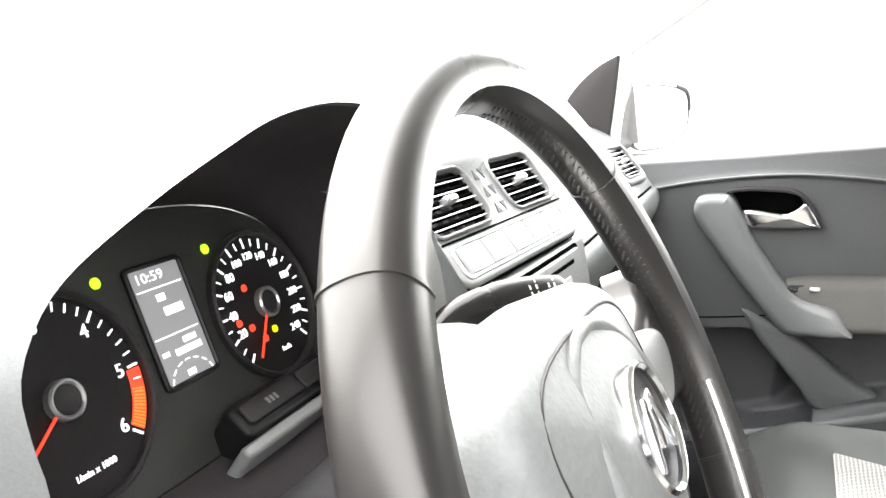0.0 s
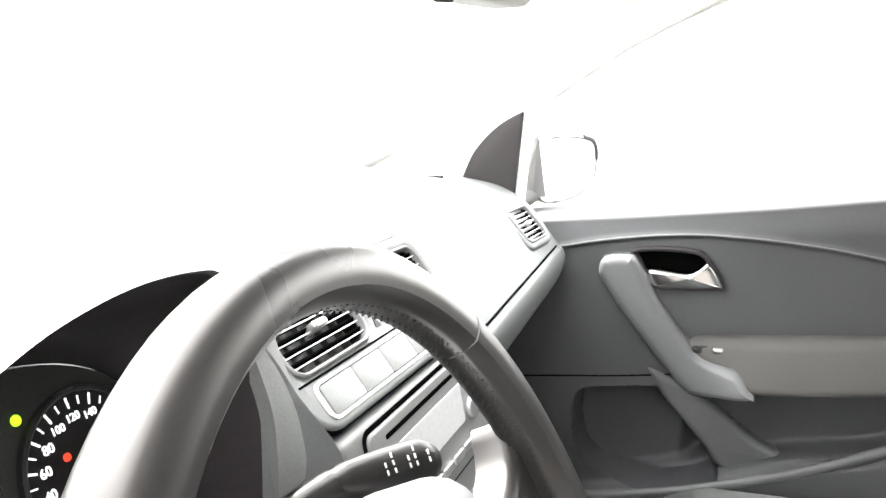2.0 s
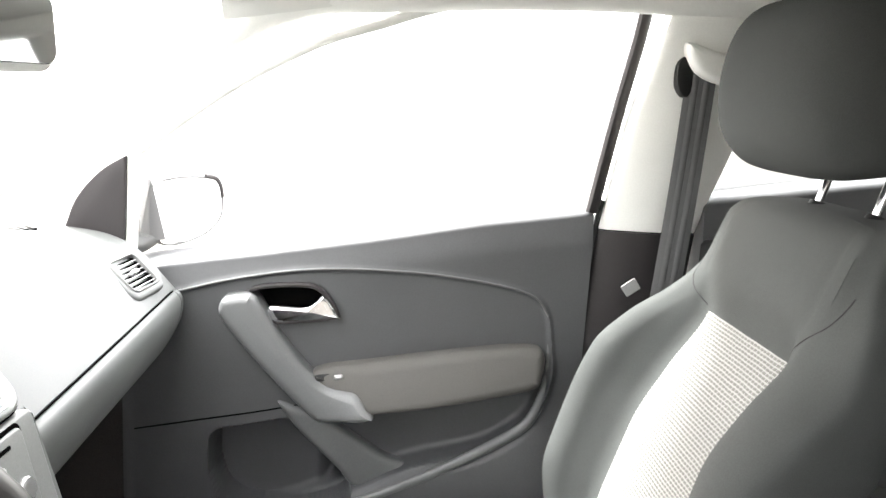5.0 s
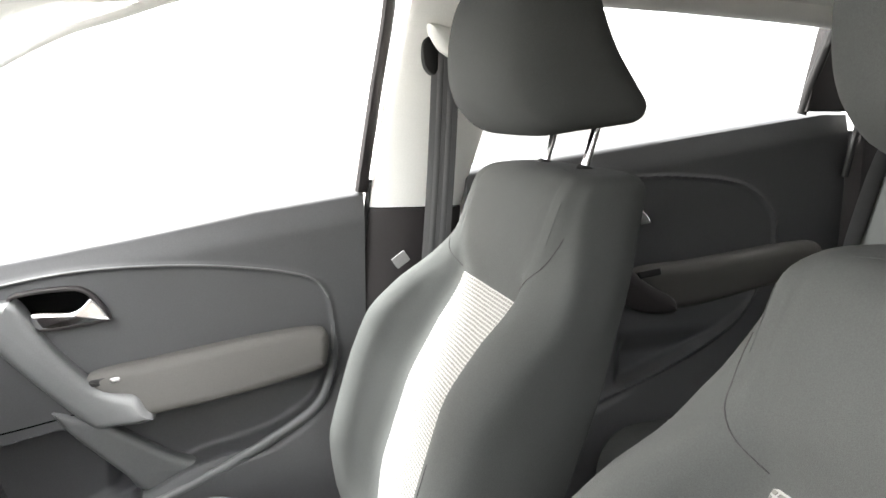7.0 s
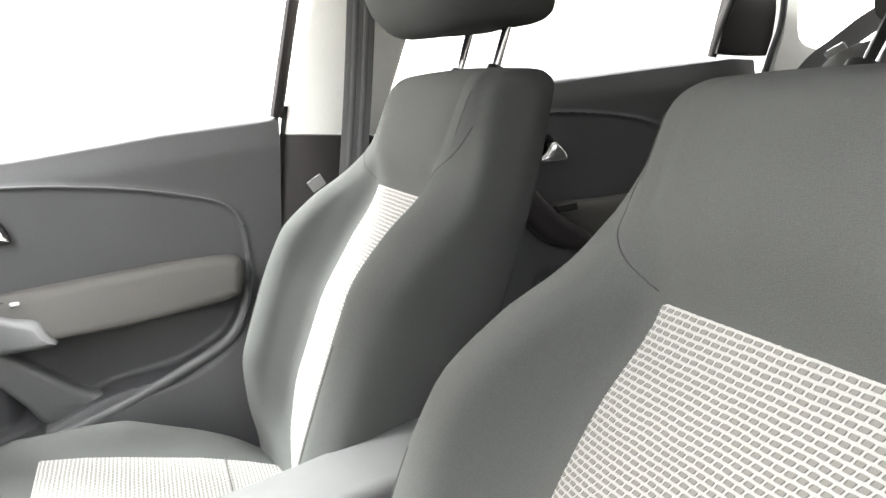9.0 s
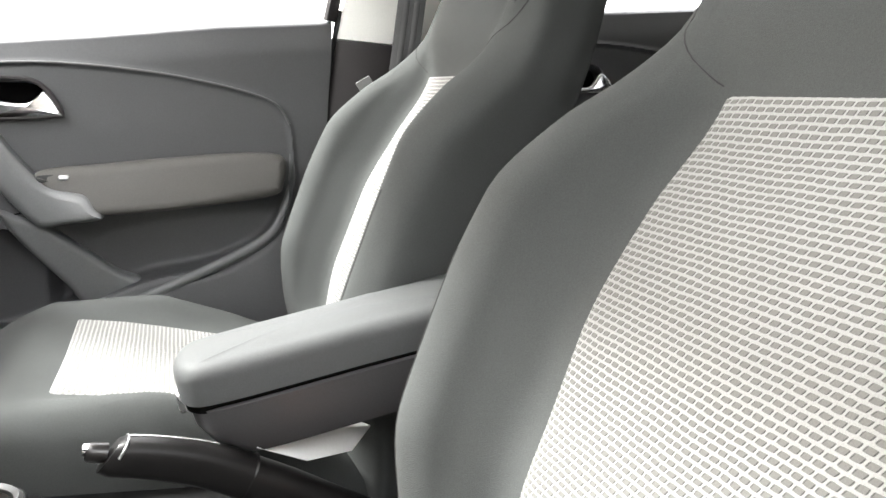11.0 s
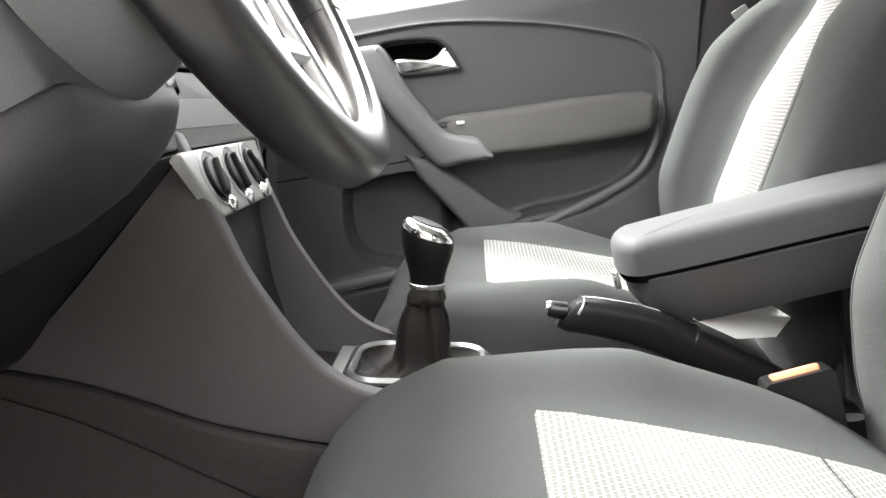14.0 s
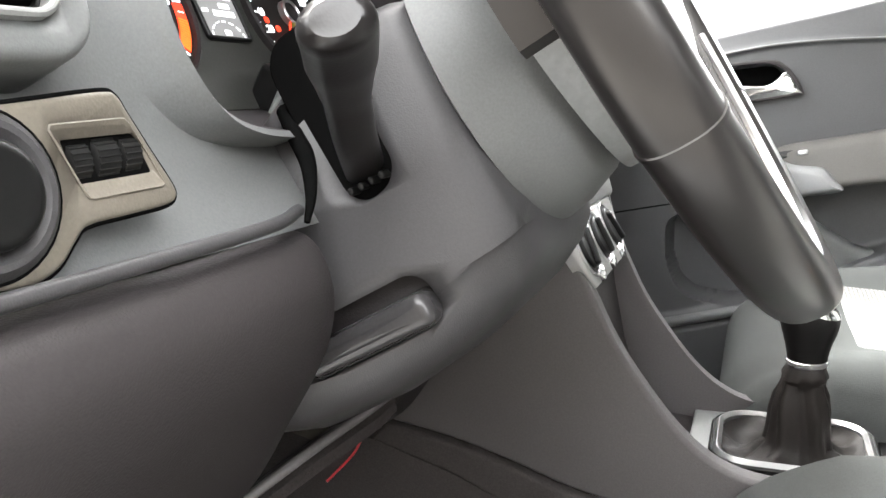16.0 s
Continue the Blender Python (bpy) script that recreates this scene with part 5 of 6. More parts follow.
made("collar", *loft([[CM @ Vector((r * math.cos(2 * math.pi * i / 40), (0.93 if i < 20 else 1.0) * r * math.sin(2 * math.pi * i / 40) - 0.02, -s)) for i in range(40)] for r, s in ((0.05, 0.03), (0.072, 0.034), (0.082, 0.045), (0.09, 0.062), (0.094, 0.078), (0.08, 0.084))]), M_DASH, column, "round grey shroud behind the wheel")


lst = spl([(-0.412, 0.094, 0.622), (-0.43, 0.087, 0.631), (-0.455, 0.077, 0.644), (-0.48, 0.066, 0.658), (-0.505, 0.054, 0.671), (-0.526, 0.043, 0.68), (-0.541, 0.036, 0.6845)], 6)
made("indicator_stalk", *tube(lst, list(np.interp(np.linspace(0, 1, len(lst)), [0, 0.3, 0.52, 0.62, 0.7, 0.93, 0.98, 1.0], [0.0102, 0.0098, 0.0095, 0.0115, 0.0133, 0.0136, 0.012, 0.0085])), 22, 0.72, (0, -1, 0.4)), M_STALK, column, "black turn signal stalk")
for j in range(4):
    made("slot_tooth", *block((0.003, 0.004, 0.008), slot @ pose(-0.006 + 0.006 * j, -0.033, 0.004), 0.001), M_BLACK, column)
rst = spl([(-0.29, 0.092, 0.738), (-0.272, 0.085, 0.744), (-0.25, 0.072, 0.748), (-0.222, 0.057, 0.747), (-0.192, 0.045, 0.742)], 6)
ws = made("wiper_stalk", *tube(rst, list(np.interp(np.linspace(0, 1, len(rst)), [0, 0.25, 0.5, 0.92, 1.0], [0.008, 0.0105, 0.0142, 0.0145, 0.009])), 18, 0.75, (0, 0.5, 1)), M_STALK, column, "black wiper stalk with white symbols")
made("stalk_root", *tube(rst[:12], [0.0105, 0.011, 0.0115, 0.012, 0.0124, 0.0127, 0.013, 0.0132, 0.0134, 0.0136, 0.0138, 0.012], 18, 0.8, (0, 0.5, 1)), M_STALK, column, "black stalk root")
for k, px in enumerate((0.64, 0.7, 0.76, 0.82, 0.88)):
    p0 = rst[int(px * (len(rst) - 1))]
    for row in range(3 if k % 2 else 2):
        made("stalk_mark", *block((0.0011, 0.0028, 0.0006), basis((p0[0], p0[1] - 0.0075, p0[2] + 0.0098), (1, -0.45, -0.15), (0.2, 0.6, 0.8)) @ pose(0, -0.004 + 0.0042 * row, 0), 0.0002), M_TAG, ws)

# ---- steering wheel ----
wheel = thing("steering_wheel", "three-spoke black leather steering wheel with silver inlays", "steering wheel", tuple(WC))
RR, RT = 0.1808, 0.015


def rim_point(a, off=0.0, w=0.0):
    return WM @ Vector(((RR + off) * math.cos(a), (RR + off) * math.sin(a), w))


def rim_section(b, grow=0.0):
    """Outline of the rim: nearly round, flattened inside, with a low ridge where the two leathers meet."""
    p = 2.5
    k = (abs(math.cos(b)) ** p + abs(math.sin(b)) ** p) ** (-1 / p)
    k *= 1 + 0.045 * math.exp(-(((math.degrees(b) - 128) / 7) ** 2)) - 0.02 * math.exp(-(((math.degrees(b) - 142) / 8) ** 2))
    return (RT + grow) * math.cos(b) * k, 1.06 * (RT + grow) * math.sin(b) * k


rings = []
for i in range(96):
    a = 2 * math.pi * i / 96
    rings.append([rim_point(a, *rim_section(b)) for b in [2 * math.pi * j / 40 for j in range(40)]])
v, f = loft(rings + [rings[0]], cap=False)
made("rim", v, f, M_LEATHER, wheel, "worn black leather rim")
for deg in (39, 141, -28, 208):
    a = radians(deg)
    ring = [[rim_point(a + da, *rim_section(b, h)) for b in [2 * math.pi * j / 40 for j in range(40)]] for da, h in ((-0.008, -0.001), (-0.004, 0.0006), (0.004, 0.0006), (0.008, -0.001))]
    made("rim_seam", *loft(ring, cap=False), M_LEATHER, wheel, "raised stitched seam")
made("rim_inlay", *tube([rim_point(radians(d), -0.0128, 0.0085) for d in range(196, 349, 4)], 0.003, 8), M_SILVER, wheel, "thin silver inlay line")
# crossed stitching along the inner side
st_mesh = None
for i in range(56):
    for row in (-1, 1):
        a = radians(-22 + 104 * (i + 0.25 * row) / 55)
        m = WM @ pose((RR - 1.0 * RT) * math.cos(a), (RR - 1.0 * RT) * math.sin(a), -0.002 + 0.0036 * row, 0, 0, math.degrees(a) + 90) @ pose(0, 0, 0, 90, 0, 0) @ pose(0, 0, 0, 0, 0, 38)
        if st_mesh is None:
            first = made("stitch", *block((0.0066, 0.0013, 0.001), Matrix.Identity(4), 0.0004), M_LEATHER, wheel)
            st_mesh = first.data
            first.matrix_parent_inverse = Matrix.Identity(4)
            ob = first
        else:
            ob = new("stitch", st_mesh)
            ob.parent = wheel
        ob.matrix_parent_inverse = Matrix.Identity(4)
        ob.matrix_basis = Matrix.Translation(WC).inverted() @ m
WH = WM @ Matrix.Diagonal((0.98, 0.98, 1, 1))
# hub cushion
HUB = [(q[0], q[1]) for q in spl([(-0.104, 0.042), (-0.078, 0.07), (0.0, 0.075), (0.072, 0.068), (0.095, 0.036), (0.09, -0.012), (0.072, -0.052), (0.036, -0.086), (0.0, -0.092), (-0.036, -0.086), (-0.074, -0.052), (-0.096, -0.012)], 5, True)]
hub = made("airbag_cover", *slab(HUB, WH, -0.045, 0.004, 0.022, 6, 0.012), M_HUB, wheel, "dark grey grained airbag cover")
made("cover_seam", *tube([WH @ Vector((x, y, 0.0035)) for x, y in [(q[0] * 0.8, q[1] * 0.8) for q in HUB]] + [WH @ Vector((HUB[0][0] * 0.8, HUB[0][1] * 0.8, 0.0035))], 0.0008, 6), M_DARK, hub)
RIDGE = [(q[0], q[1]) for q in spl([(-0.036, -0.078), (-0.05, -0.03), (-0.053, 0.01), (-0.042, 0.04), (-0.02, 0.054), (0.0, 0.057), (0.02, 0.054), (0.042, 0.04), (0.053, 0.01), (0.05, -0.03), (0.036, -0.078)], 5)]
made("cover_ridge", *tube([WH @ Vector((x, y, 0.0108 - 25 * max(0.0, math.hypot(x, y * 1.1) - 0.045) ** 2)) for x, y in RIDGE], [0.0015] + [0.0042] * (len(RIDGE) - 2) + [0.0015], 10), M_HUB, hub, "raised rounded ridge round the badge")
made("badge_ring", *frame_slab(circle(0.031, 40), circle(0.0275, 40), WH @ pose(0, 0.004, 0.014), -0.008, 0.006, 0.002), M_CHROME, hub, "chrome badge ring")
made("badge_plate", *slab(circle(0.028, 36), WH @ pose(0, 0.004, 0.014), -0.006, 0.002, 0.001), M_BLACK, hub)
for dx, rot, L in ((-0.011, -22, 0.034), (0.011, 22, 0.034), (0.0, 0, 0.02)):
    made("badge_bar", *block((0.006, L, 0.004), WH @ pose(dx, 0.004, 0.017, 0, 0, rot), 0.001), M_CHROME, hub, "plain chrome bar")


def spoke(pts, mat, name, label, low=-0.03, high=-0.004):
    return made(name, *slab([(q[0], q[1]) for q in spl(pts, 4, True)], WH, low, high, 0.008, 4), mat, wheel, label)


for s in (-1, 1):
    spoke([(s * 0.07, 0.028), (s * 0.115, 0.02), (s * 0.155, 0.03), (s * 0.176, 0.05), (s * 0.184, 0.01), (s * 0.178, -0.04), (s * 0.155, -0.035), (s * 0.115, -0.03), (s * 0.07, -0.02)], M_LEATHER, "spoke", "dark grey side spoke")
    made("spoke_insert", *slab([(q[0], q[1]) for q in spl([(s * 0.074, 0.026), (s * 0.115, 0.021), (s * 0.146, 0.012), (s * 0.153, -0.002), (s * 0.142, -0.016), (s * 0.115, -0.026), (s * 0.074, -0.02)], 4, True)], WH, -0.02, -0.001, 0.004, 3), M_SILVER, wheel, "silver spoke insert")
    made("lower_spoke", *slab([(q[0], q[1]) for q in spl([(s * 0.02, -0.08), (s * 0.045, -0.075), (s * 0.052, -0.12), (s * 0.062, -0.165), (s * 0.04, -0.176), (s * 0.03, -0.13)], 4, True)], WH, -0.02, 0.002, 0.005, 3), M_SILVER, wheel, "silver lower spoke blade")
made("lower_spoke_core", *slab([(q[0], q[1]) for q in spl([(-0.03, -0.08), (0.03, -0.08), (0.04, -0.165), (0.0, -0.176), (-0.04, -0.165)], 4, True)], WH, -0.024, -0.006, 0.005, 3), M_DARK, wheel)
made("lower_bridge", *slab(rrect(0.075, 0.012, 0.004), WH @ pose(0, -0.118, 0), -0.01, 0.0005, 0.003), M_SILVER, wheel, "silver cross bar")

# ---- centre console ----
console = thing("centre_console", "dark grey centre console with an open tray", "centre console", (XC, -0.1, 0.16))
TOPL = [(0.098, 0.6), (0.071, 0.55), (0.044, 0.491), (0.024, 0.448), (-0.002, 0.408), (-0.028, 0.375), (-0.056, 0.351), (-0.09, 0.338), (-0.15, 0.335), (-0.24, 0.332), (-0.42, 0.328)]
LOWL = [(-0.42, 0.262), (-0.25, 0.274), (-0.10, 0.284), (-0.02, 0.292), (0.06, 0.306), (0.123, 0.326), (0.18, 0.341), (0.245, 0.352)]
WALL = [tuple(q) for q in spl(TOPL, 4)] + [tuple(q) for q in spl(LOWL, 4)] + [(0.28, 0.42), (0.26, 0.55), (0.2, 0.61)]
for x, s in ((-0.098, 1), (0.088, -1)):
    mloc = basis((x, 0, 0), (0, 1, 0), (0, 0, 1)) if s < 0 else basis((x, 0, 0), (0, -1, 0), (0, 0, 1))
    made("side_wall", *slab([(-y if s > 0 else y, z) for y, z in WALL], mloc, -0.012, 0.006, 0.005, 4), M_KNEE, console, "smooth dark grey side wall")
    made("tunnel_side", *slab([(-y if s > 0 else y, z) for y, z in ((0.26, 0.33), (0.18, 0.306), (0.10, 0.274), (0.03, 0.242), (-0.05, 0.208), (-0.15, 0.173), (-0.42, 0.15), (-0.42, 0.02), (0.7, 0.02), (0.7, 0.33))], mloc, -0.02, 0.007, 0.003, 2), M_TUNNEL, console, "dark carpet-covered tunnel side")
    BAND = [tuple(q) for q in spl(LOWL, 4)] + [(0.26, 0.332), (0.18, 0.309), (0.10, 0.276), (0.03, 0.244), (-0.05, 0.21), (-0.15, 0.175), (-0.42, 0.15)]
    made("carpet_band", *slab([(-y if s > 0 else y, z - 0.002) for y, z in BAND], mloc, -0.02, 0.012, 0.005, 3), M_TUNNEL, console)
made("tray_back", *loft([[(x, y, z) for y, z in ((0.06, 0.50), (0.055, 0.46), (0.045, 0.40), (0.03, 0.35), (0.0, 0.318), (-0.06, 0.312))] for x in (-0.09, 0.08)], closed=False), M_DARK, console, "dark open storage tray")
made("gear_plate", *slab([(-0.09, -0.06), (0.08, -0.06), (0.08, -0.2), (-0.09, -0.2)], basis((0, 0, 0.313), (1, 0, 0), (0, 1, 0)), -0.02, 0.006, 0.004), M_COWL, console, "satin grey gear lever surround")
made("brake_well", *slab([(-0.09, -0.2), (0.08, -0.2), (0.08, -0.42), (-0.09, -0.42)], basis((0, 0, 0.31), (1, 0, 0), (0, 1, 0)), -0.02, 0.006, 0.004), M_BLACK, console, "black handbrake well")
made("tray_sill", *slab([(-0.088, -0.03), (0.078, -0.03), (0.078, -0.065), (-0.088, -0.065)], basis((0, 0, 0.318), (1, 0, 0), (0, 1, 0)), -0.02, 0.006, 0.003), M_GREY, console)
made("console_tail", *slab(rrect(0.17, 0.5, 0.02), basis((XC, -0.66, 0.25), (1, 0, 0), (0, 1, 0)), -0.12, 0.02, 0.012), M_BLACK, console)

GX, GY = -0.01, -0.122
gl = thing("gear_lever", "black gear lever with silver knob cap and leather gaiter", "gear lever", (GX, GY, 0.33))
GF = basis((GX, GY, 0.331), (1, 0, 0), (0, 1, 0))
FO = rrect(0.13, 0.144, 0.036, 8)
made("gaiter_seat", *frame_slab(FO, inset(FO, 0.004), GF, -0.008, 0.006, 0.002), M_BLACK, gl, "black outer lining")
FI = inset(FO, 0.0035)
made("gaiter_frame", *frame_slab(FI, inset(FI, 0.0075), GF, -0.008, 0.009, 0.0035), M_SATIN, gl, "satin gaiter frame")
rings = []
GAITER = ((0.005, 0.112, 0.126), (0.0, 0.107, 0.12), (-0.003, 0.096, 0.108), (-0.004, 0.084, 0.094), (-0.001, 0.071, 0.079), (0.005, 0.06, 0.064), (0.01, 0.053, 0.055), (0.024, 0.049, 0.05), (0.04, 0.047, 0.048), (0.054, 0.043, 0.043), (0.063, 0.036, 0.036), (0.07, 0.034, 0.034), (0.074, 0.039, 0.038), (0.079, 0.037, 0.036), (0.086, 0.029, 0.029))
for k, (zz, w, d) in enumerate(GAITER):
    ring = []
    u = k / (len(GAITER) - 1)
    bag = math.exp(-((u - 0.22) / 0.16) ** 2)
    neck = math.exp(-((u - 0.62) / 0.22) ** 2)
    for j in range(72):
        a = 2 * math.pi * j / 72
        q = (abs(math.cos(a)) ** 3 + abs(math.sin(a)) ** 3) ** (-1 / 3)
        crease = abs(math.sin(2.5 * a + 2.2 * u)) - 0.62
        pinch = abs(math.sin(4 * a + 5.0 * u + 0.6)) - 0.6
        fold = 1 + 0.2 * crease * neck + 0.13 * pinch * (bag + 0.5 * neck) + 0.05 * math.sin(11 * a + 9 * u) * math.sin(math.pi * u)
        lift = bag * (0.004 * math.sin(3 * a + 0.7) + 0.009 * (0.6 - pinch) * math.sin(5 * a)) + 0.003 * neck * math.sin(2 * a + 6 * u)
        ring.append((GX - 0.014 * u + w / 2 * math.cos(a) * q * fold, GY - 0.008 * u + d / 2 * math.sin(a) * q * fold, 0.331 + zz + lift))
    rings.append(ring)
made("gaiter", *loft(rings, cap=False), M_GAITER, gl, "folded black leather gaiter")


def turned(cx, cy, prof, n=28):
    """Rings of radius r at height z; tip slopes them down to the rear."""
    return loft([[(cx + r * math.cos(2 * math.pi * i / n), cy + r * math.sin(2 * math.pi * i / n), z + tip * r * math.sin(2 * math.pi * i / n)) for i in range(n)] for r, tip, z in prof])


KX, KY = GX - 0.014, GY - 0.008
made("collar", *turned(KX, KY, [(0.0165, 0, 0.417), (0.0174, 0, 0.4182), (0.0174, 0, 0.4212), (0.0165, 0, 0.4222)]), M_SILVER, gl, "silver collar ring")
made("knob", *turned(KX, KY, [(0.0165, 0, 0.4215), (0.0172, 0.02, 0.428), (0.0195, 0.07, 0.438), (0.0228, 0.13, 0.449), (0.0249, 0.2, 0.459), (0.0252, 0.25, 0.4655), (0.0248, 0.28, 0.4685)]), M_GRIP, gl, "black leather gear knob")
made("knob_cap", *turned(KX, KY, [(0.025, 0.28, 0.4675), (0.0247, 0.3, 0.4705), (0.0225, 0.33, 0.475), (0.0188, 0.35, 0.478), (0.015, 0.35, 0.479)]), M_CHROME, gl, "polished silver cap")
made("shift_plate", *turned(KX, KY, [(0.0152, 0.35, 0.478), (0.014, 0.35, 0.4802), (0.004, 0.35, 0.481)]), M_BLACK, gl, "black shift pattern plate")

made("panel_gap", *tube(spl([(-0.1045, 0.077, 0.542), (-0.1045, 0.14, 0.467), (-0.1045, 0.187, 0.413), (-0.1045, 0.245, 0.352)], 5), 0.0013, 8), M_VOID, console)

# handbrake
hb = thing("handbrake", "black handbrake lever with push button", "handbrake", (-0.03, -0.5, 0.28))
hp = [(-0.034, -0.262, 0.397), (-0.033, -0.30, 0.392), (-0.031, -0.345, 0.381), (-0.03, -0.40, 0.357), (-0.03, -0.46, 0.325), (-0.03, -0.53, 0.29)]
hpath = spl(hp, 5)


def lever(pts, half, tall, power=3.2, n=28, rake=0.0):
    """Squared-off bar along pts; rake leans the cut at its free end."""
    out = []
    for k, p in enumerate(pts):
        d = (Vector(pts[min(k + 1, len(pts) - 1)]) - Vector(pts[max(k - 1, 0)])).normalized()
        up = Vector((1, 0, 0)).cross(d).normalized()
        up = up if up.z > 0 else -up
        ring = []
        for j in range(n):
            a = 2 * math.pi * j / n
            q = (abs(math.cos(a)) ** power + abs(math.sin(a)) ** power) ** (-1 / power)
            v_ = tall[k] * math.sin(a) * q
            ring.append(Vector(p) + Vector((half[k] * math.cos(a) * q, 0, 0)) + up * v_ + d * (rake * v_ * max(0.0, 1 - k / 4)))
        out.append(ring)
    return out


ng = 14
gh = list(np.interp(np.linspace(0, 1, ng), [0, 0.03, 0.08, 0.4, 1], [0.0125, 0.0148, 0.0155, 0.0165, 0.0185]))
gt = list(np.interp(np.linspace(0, 1, ng), [0, 0.03, 0.08, 0.4, 1], [0.0135, 0.0158, 0.0165, 0.0175, 0.0195]))
gr = lever(hpath[:ng], gh, gt, rake=0.55)
made("grip", *loft(gr), M_GRIP, hb, "black leather grip")
ns = len(hpath) - ng + 1
made("lever_shaft", *loft(lever(hpath[ng - 1:], list(np.linspace(0.0182, 0.022, ns)), list(np.linspace(0.0192, 0.026, ns)), 2.6)), M_GRIP, hb, "tapered black leather sleeve")
made("grip_seam", *loft([[c + (q - c) * f for q in gr[ng - 1]] for f in (0.98,) for c in (Vector(hpath[ng - 1]),)] + [[Vector(hpath[ng - 1]) + (q - Vector(hpath[ng - 1])) * 1.035 + Vector((0, e, -0.4 * e)) for q in gr[ng - 1]] for e in (0.0012, -0.0012)], cap=False), M_BLACK, hb)
made("end_trim", *tube([q for q in gr[1][1:14]], 0.0011, 8), M_SILVER, hb, "thin silver edge of the grip end")
made("grip_line", *tube([r_[6] + Vector((0, 0, 0.0004)) for r_ in gr[1:11]], 0.0011, 8), M_SILVER, hb, "thin silver line on the grip")
made("button", *tube([(-0.0342, -0.262, 0.399), (-0.0345, -0.253, 0.4), (-0.0348, -0.247, 0.4005), (-0.0348, -0.2445, 0.4008)], [0.0085, 0.0085, 0.008, 0.006], 16), M_STALK, hb, "black release button")
made("button_cap", *tube([(-0.0348, -0.247, 0.4025), (-0.0348, -0.2425, 0.403)], [0.0062, 0.005], 14), M_CHROME, hb, "chrome button end")

# armrest between the seats
ar = thing("console_box", "grey padded armrest box between the front seats", "armrest box", (0.02, -0.45, 0.3))
# local x runs along the arm to the rear, y to the driver side, z up
AO = [(q[0], q[1]) for q in spl([(0.0, 0.0), (0.008, 0.036), (0.04, 0.05), (0.16, 0.053), (0.3, 0.053), (0.32, 0.0), (0.3, -0.053), (0.16, -0.053), (0.04, -0.05), (0.008, -0.036)], 4, True)]
AZ = basis((0.022, -0.318, 0.427), (0, -0.965, 0.262), (-1, 0, 0))
lidm = AZ if (AZ.to_3x3() @ Vector((0, 0, 1))).z > 0 else AZ @ pose(0, 0, 0, 180, 0, 0)
made("lid", *slab(AO, lidm, 0.0, 0.036, 0.015, 6, 0.005), M_LID, ar, "grey cloth padded lid")
made("box_gap", *slab(inset(AO, 0.003), lidm, -0.008, 0.001, 0.001, 1), M_VOID, ar)
BO = [(x * 0.98 + 0.008, y * 0.97) for x, y in AO]
rings = [[lidm @ Vector((x, y, -0.0045)) for x, y in BO], [lidm @ Vector((x, y, -0.006)) for x, y in inset(BO, -0.002)], [lidm @ Vector((x, y, -0.009)) for x, y in inset(BO, -0.0015)], [lidm @ Vector((x, y, -0.025)) for x, y in BO], [lidm @ Vector((0.012 + x * 0.97, y * 0.95, -0.045)) for x, y in BO], [lidm @ Vector((0.03 + x * 0.9, y * 0.85, -0.058)) for x, y in BO]]
made("box", *loft(rings), M_COWL, ar, "dark grey storage box")
made("catch", *slab(rrect(0.02, 0.012, 0.003), lidm @ pose(0.0, 0.012, -0.012, 0, -90, 0), -0.002, 0.004, 0.002), M_SILVER, ar)
made("stand", *tube([(0.022, -0.56, 0.47), (0.022, -0.58, 0.36), (0.022, -0.6, 0.25)], 0.03, 12), M_BLACK, ar)

PAP = [(-0.02, -0.385, 0.391), (0.02, -0.43, 0.387), (0.045, -0.48, 0.39), (0.06, -0.51, 0.372), (0.03, -0.485, 0.36), (0.0, -0.435, 0.366)]
paper = made("paper", PAP + [(x, y, z - 0.0012) for x, y, z in PAP], [(0, 1, 5), (1, 4, 5), (1, 2, 3, 4), (6, 11, 7), (7, 11, 10), (7, 10, 9, 8)] + [(i, i + 6, (i + 1) % 6 + 6, (i + 1) % 6) for i in range(6)], M_PAPER)
tagged(paper, "folded white paper tucked under the armrest box", "paper")
clip = made("belt_anchor", *slab(rrect(0.03, 0.018, 0.004), basis((-0.03, -0.563, 0.305), (0.75, -0.6, -0.25), (0.2, 0.1, 1)), -0.004, 0.004, 0.002), M_CHROME)
tagged(clip, "small steel belt anchor beside the driver seat", "belt anchor")
bk = thing("belt_buckle", "black belt buckle with orange press button", "buckle", (-0.105, -0.5, 0.25))
BKO = rrect(0.058, 0.06, 0.006)
bkm = basis((-0.12, -0.452, 0.345), (0.0, 0.95, -0.3), (0.0, 0.3, 0.95))
made("body", *slab(BKO, bkm, -0.012, 0.012, 0.005, 3), M_BLACK, bk)
made("press_button", *slab(rrect(0.04, 0.014, 0.003), basis((-0.12, -0.443, 0.373), (0.0, 0.95, -0.3), (-0.9, 0.1, 0.3)), -0.006, 0.003, 0.002, 2), M_ORANGE, bk, "orange press button")
made("stem", *tube([(-0.108, -0.5, 0.33), (-0.104, -0.53, 0.27), (-0.1, -0.55, 0.2)], 0.013, 10, 0.5), M_BLACK, bk)

cable = made("cable", *tube(spl([(-0.205, 0.212, 0.392), (-0.215, 0.216, 0.38), (-0.222, 0.22, 0.371), (-0.245, 0.232, 0.357)], 6), 0.0011, 8), M_RED)
tagged(cable, "loose red cable hanging in the footwell", "cable")


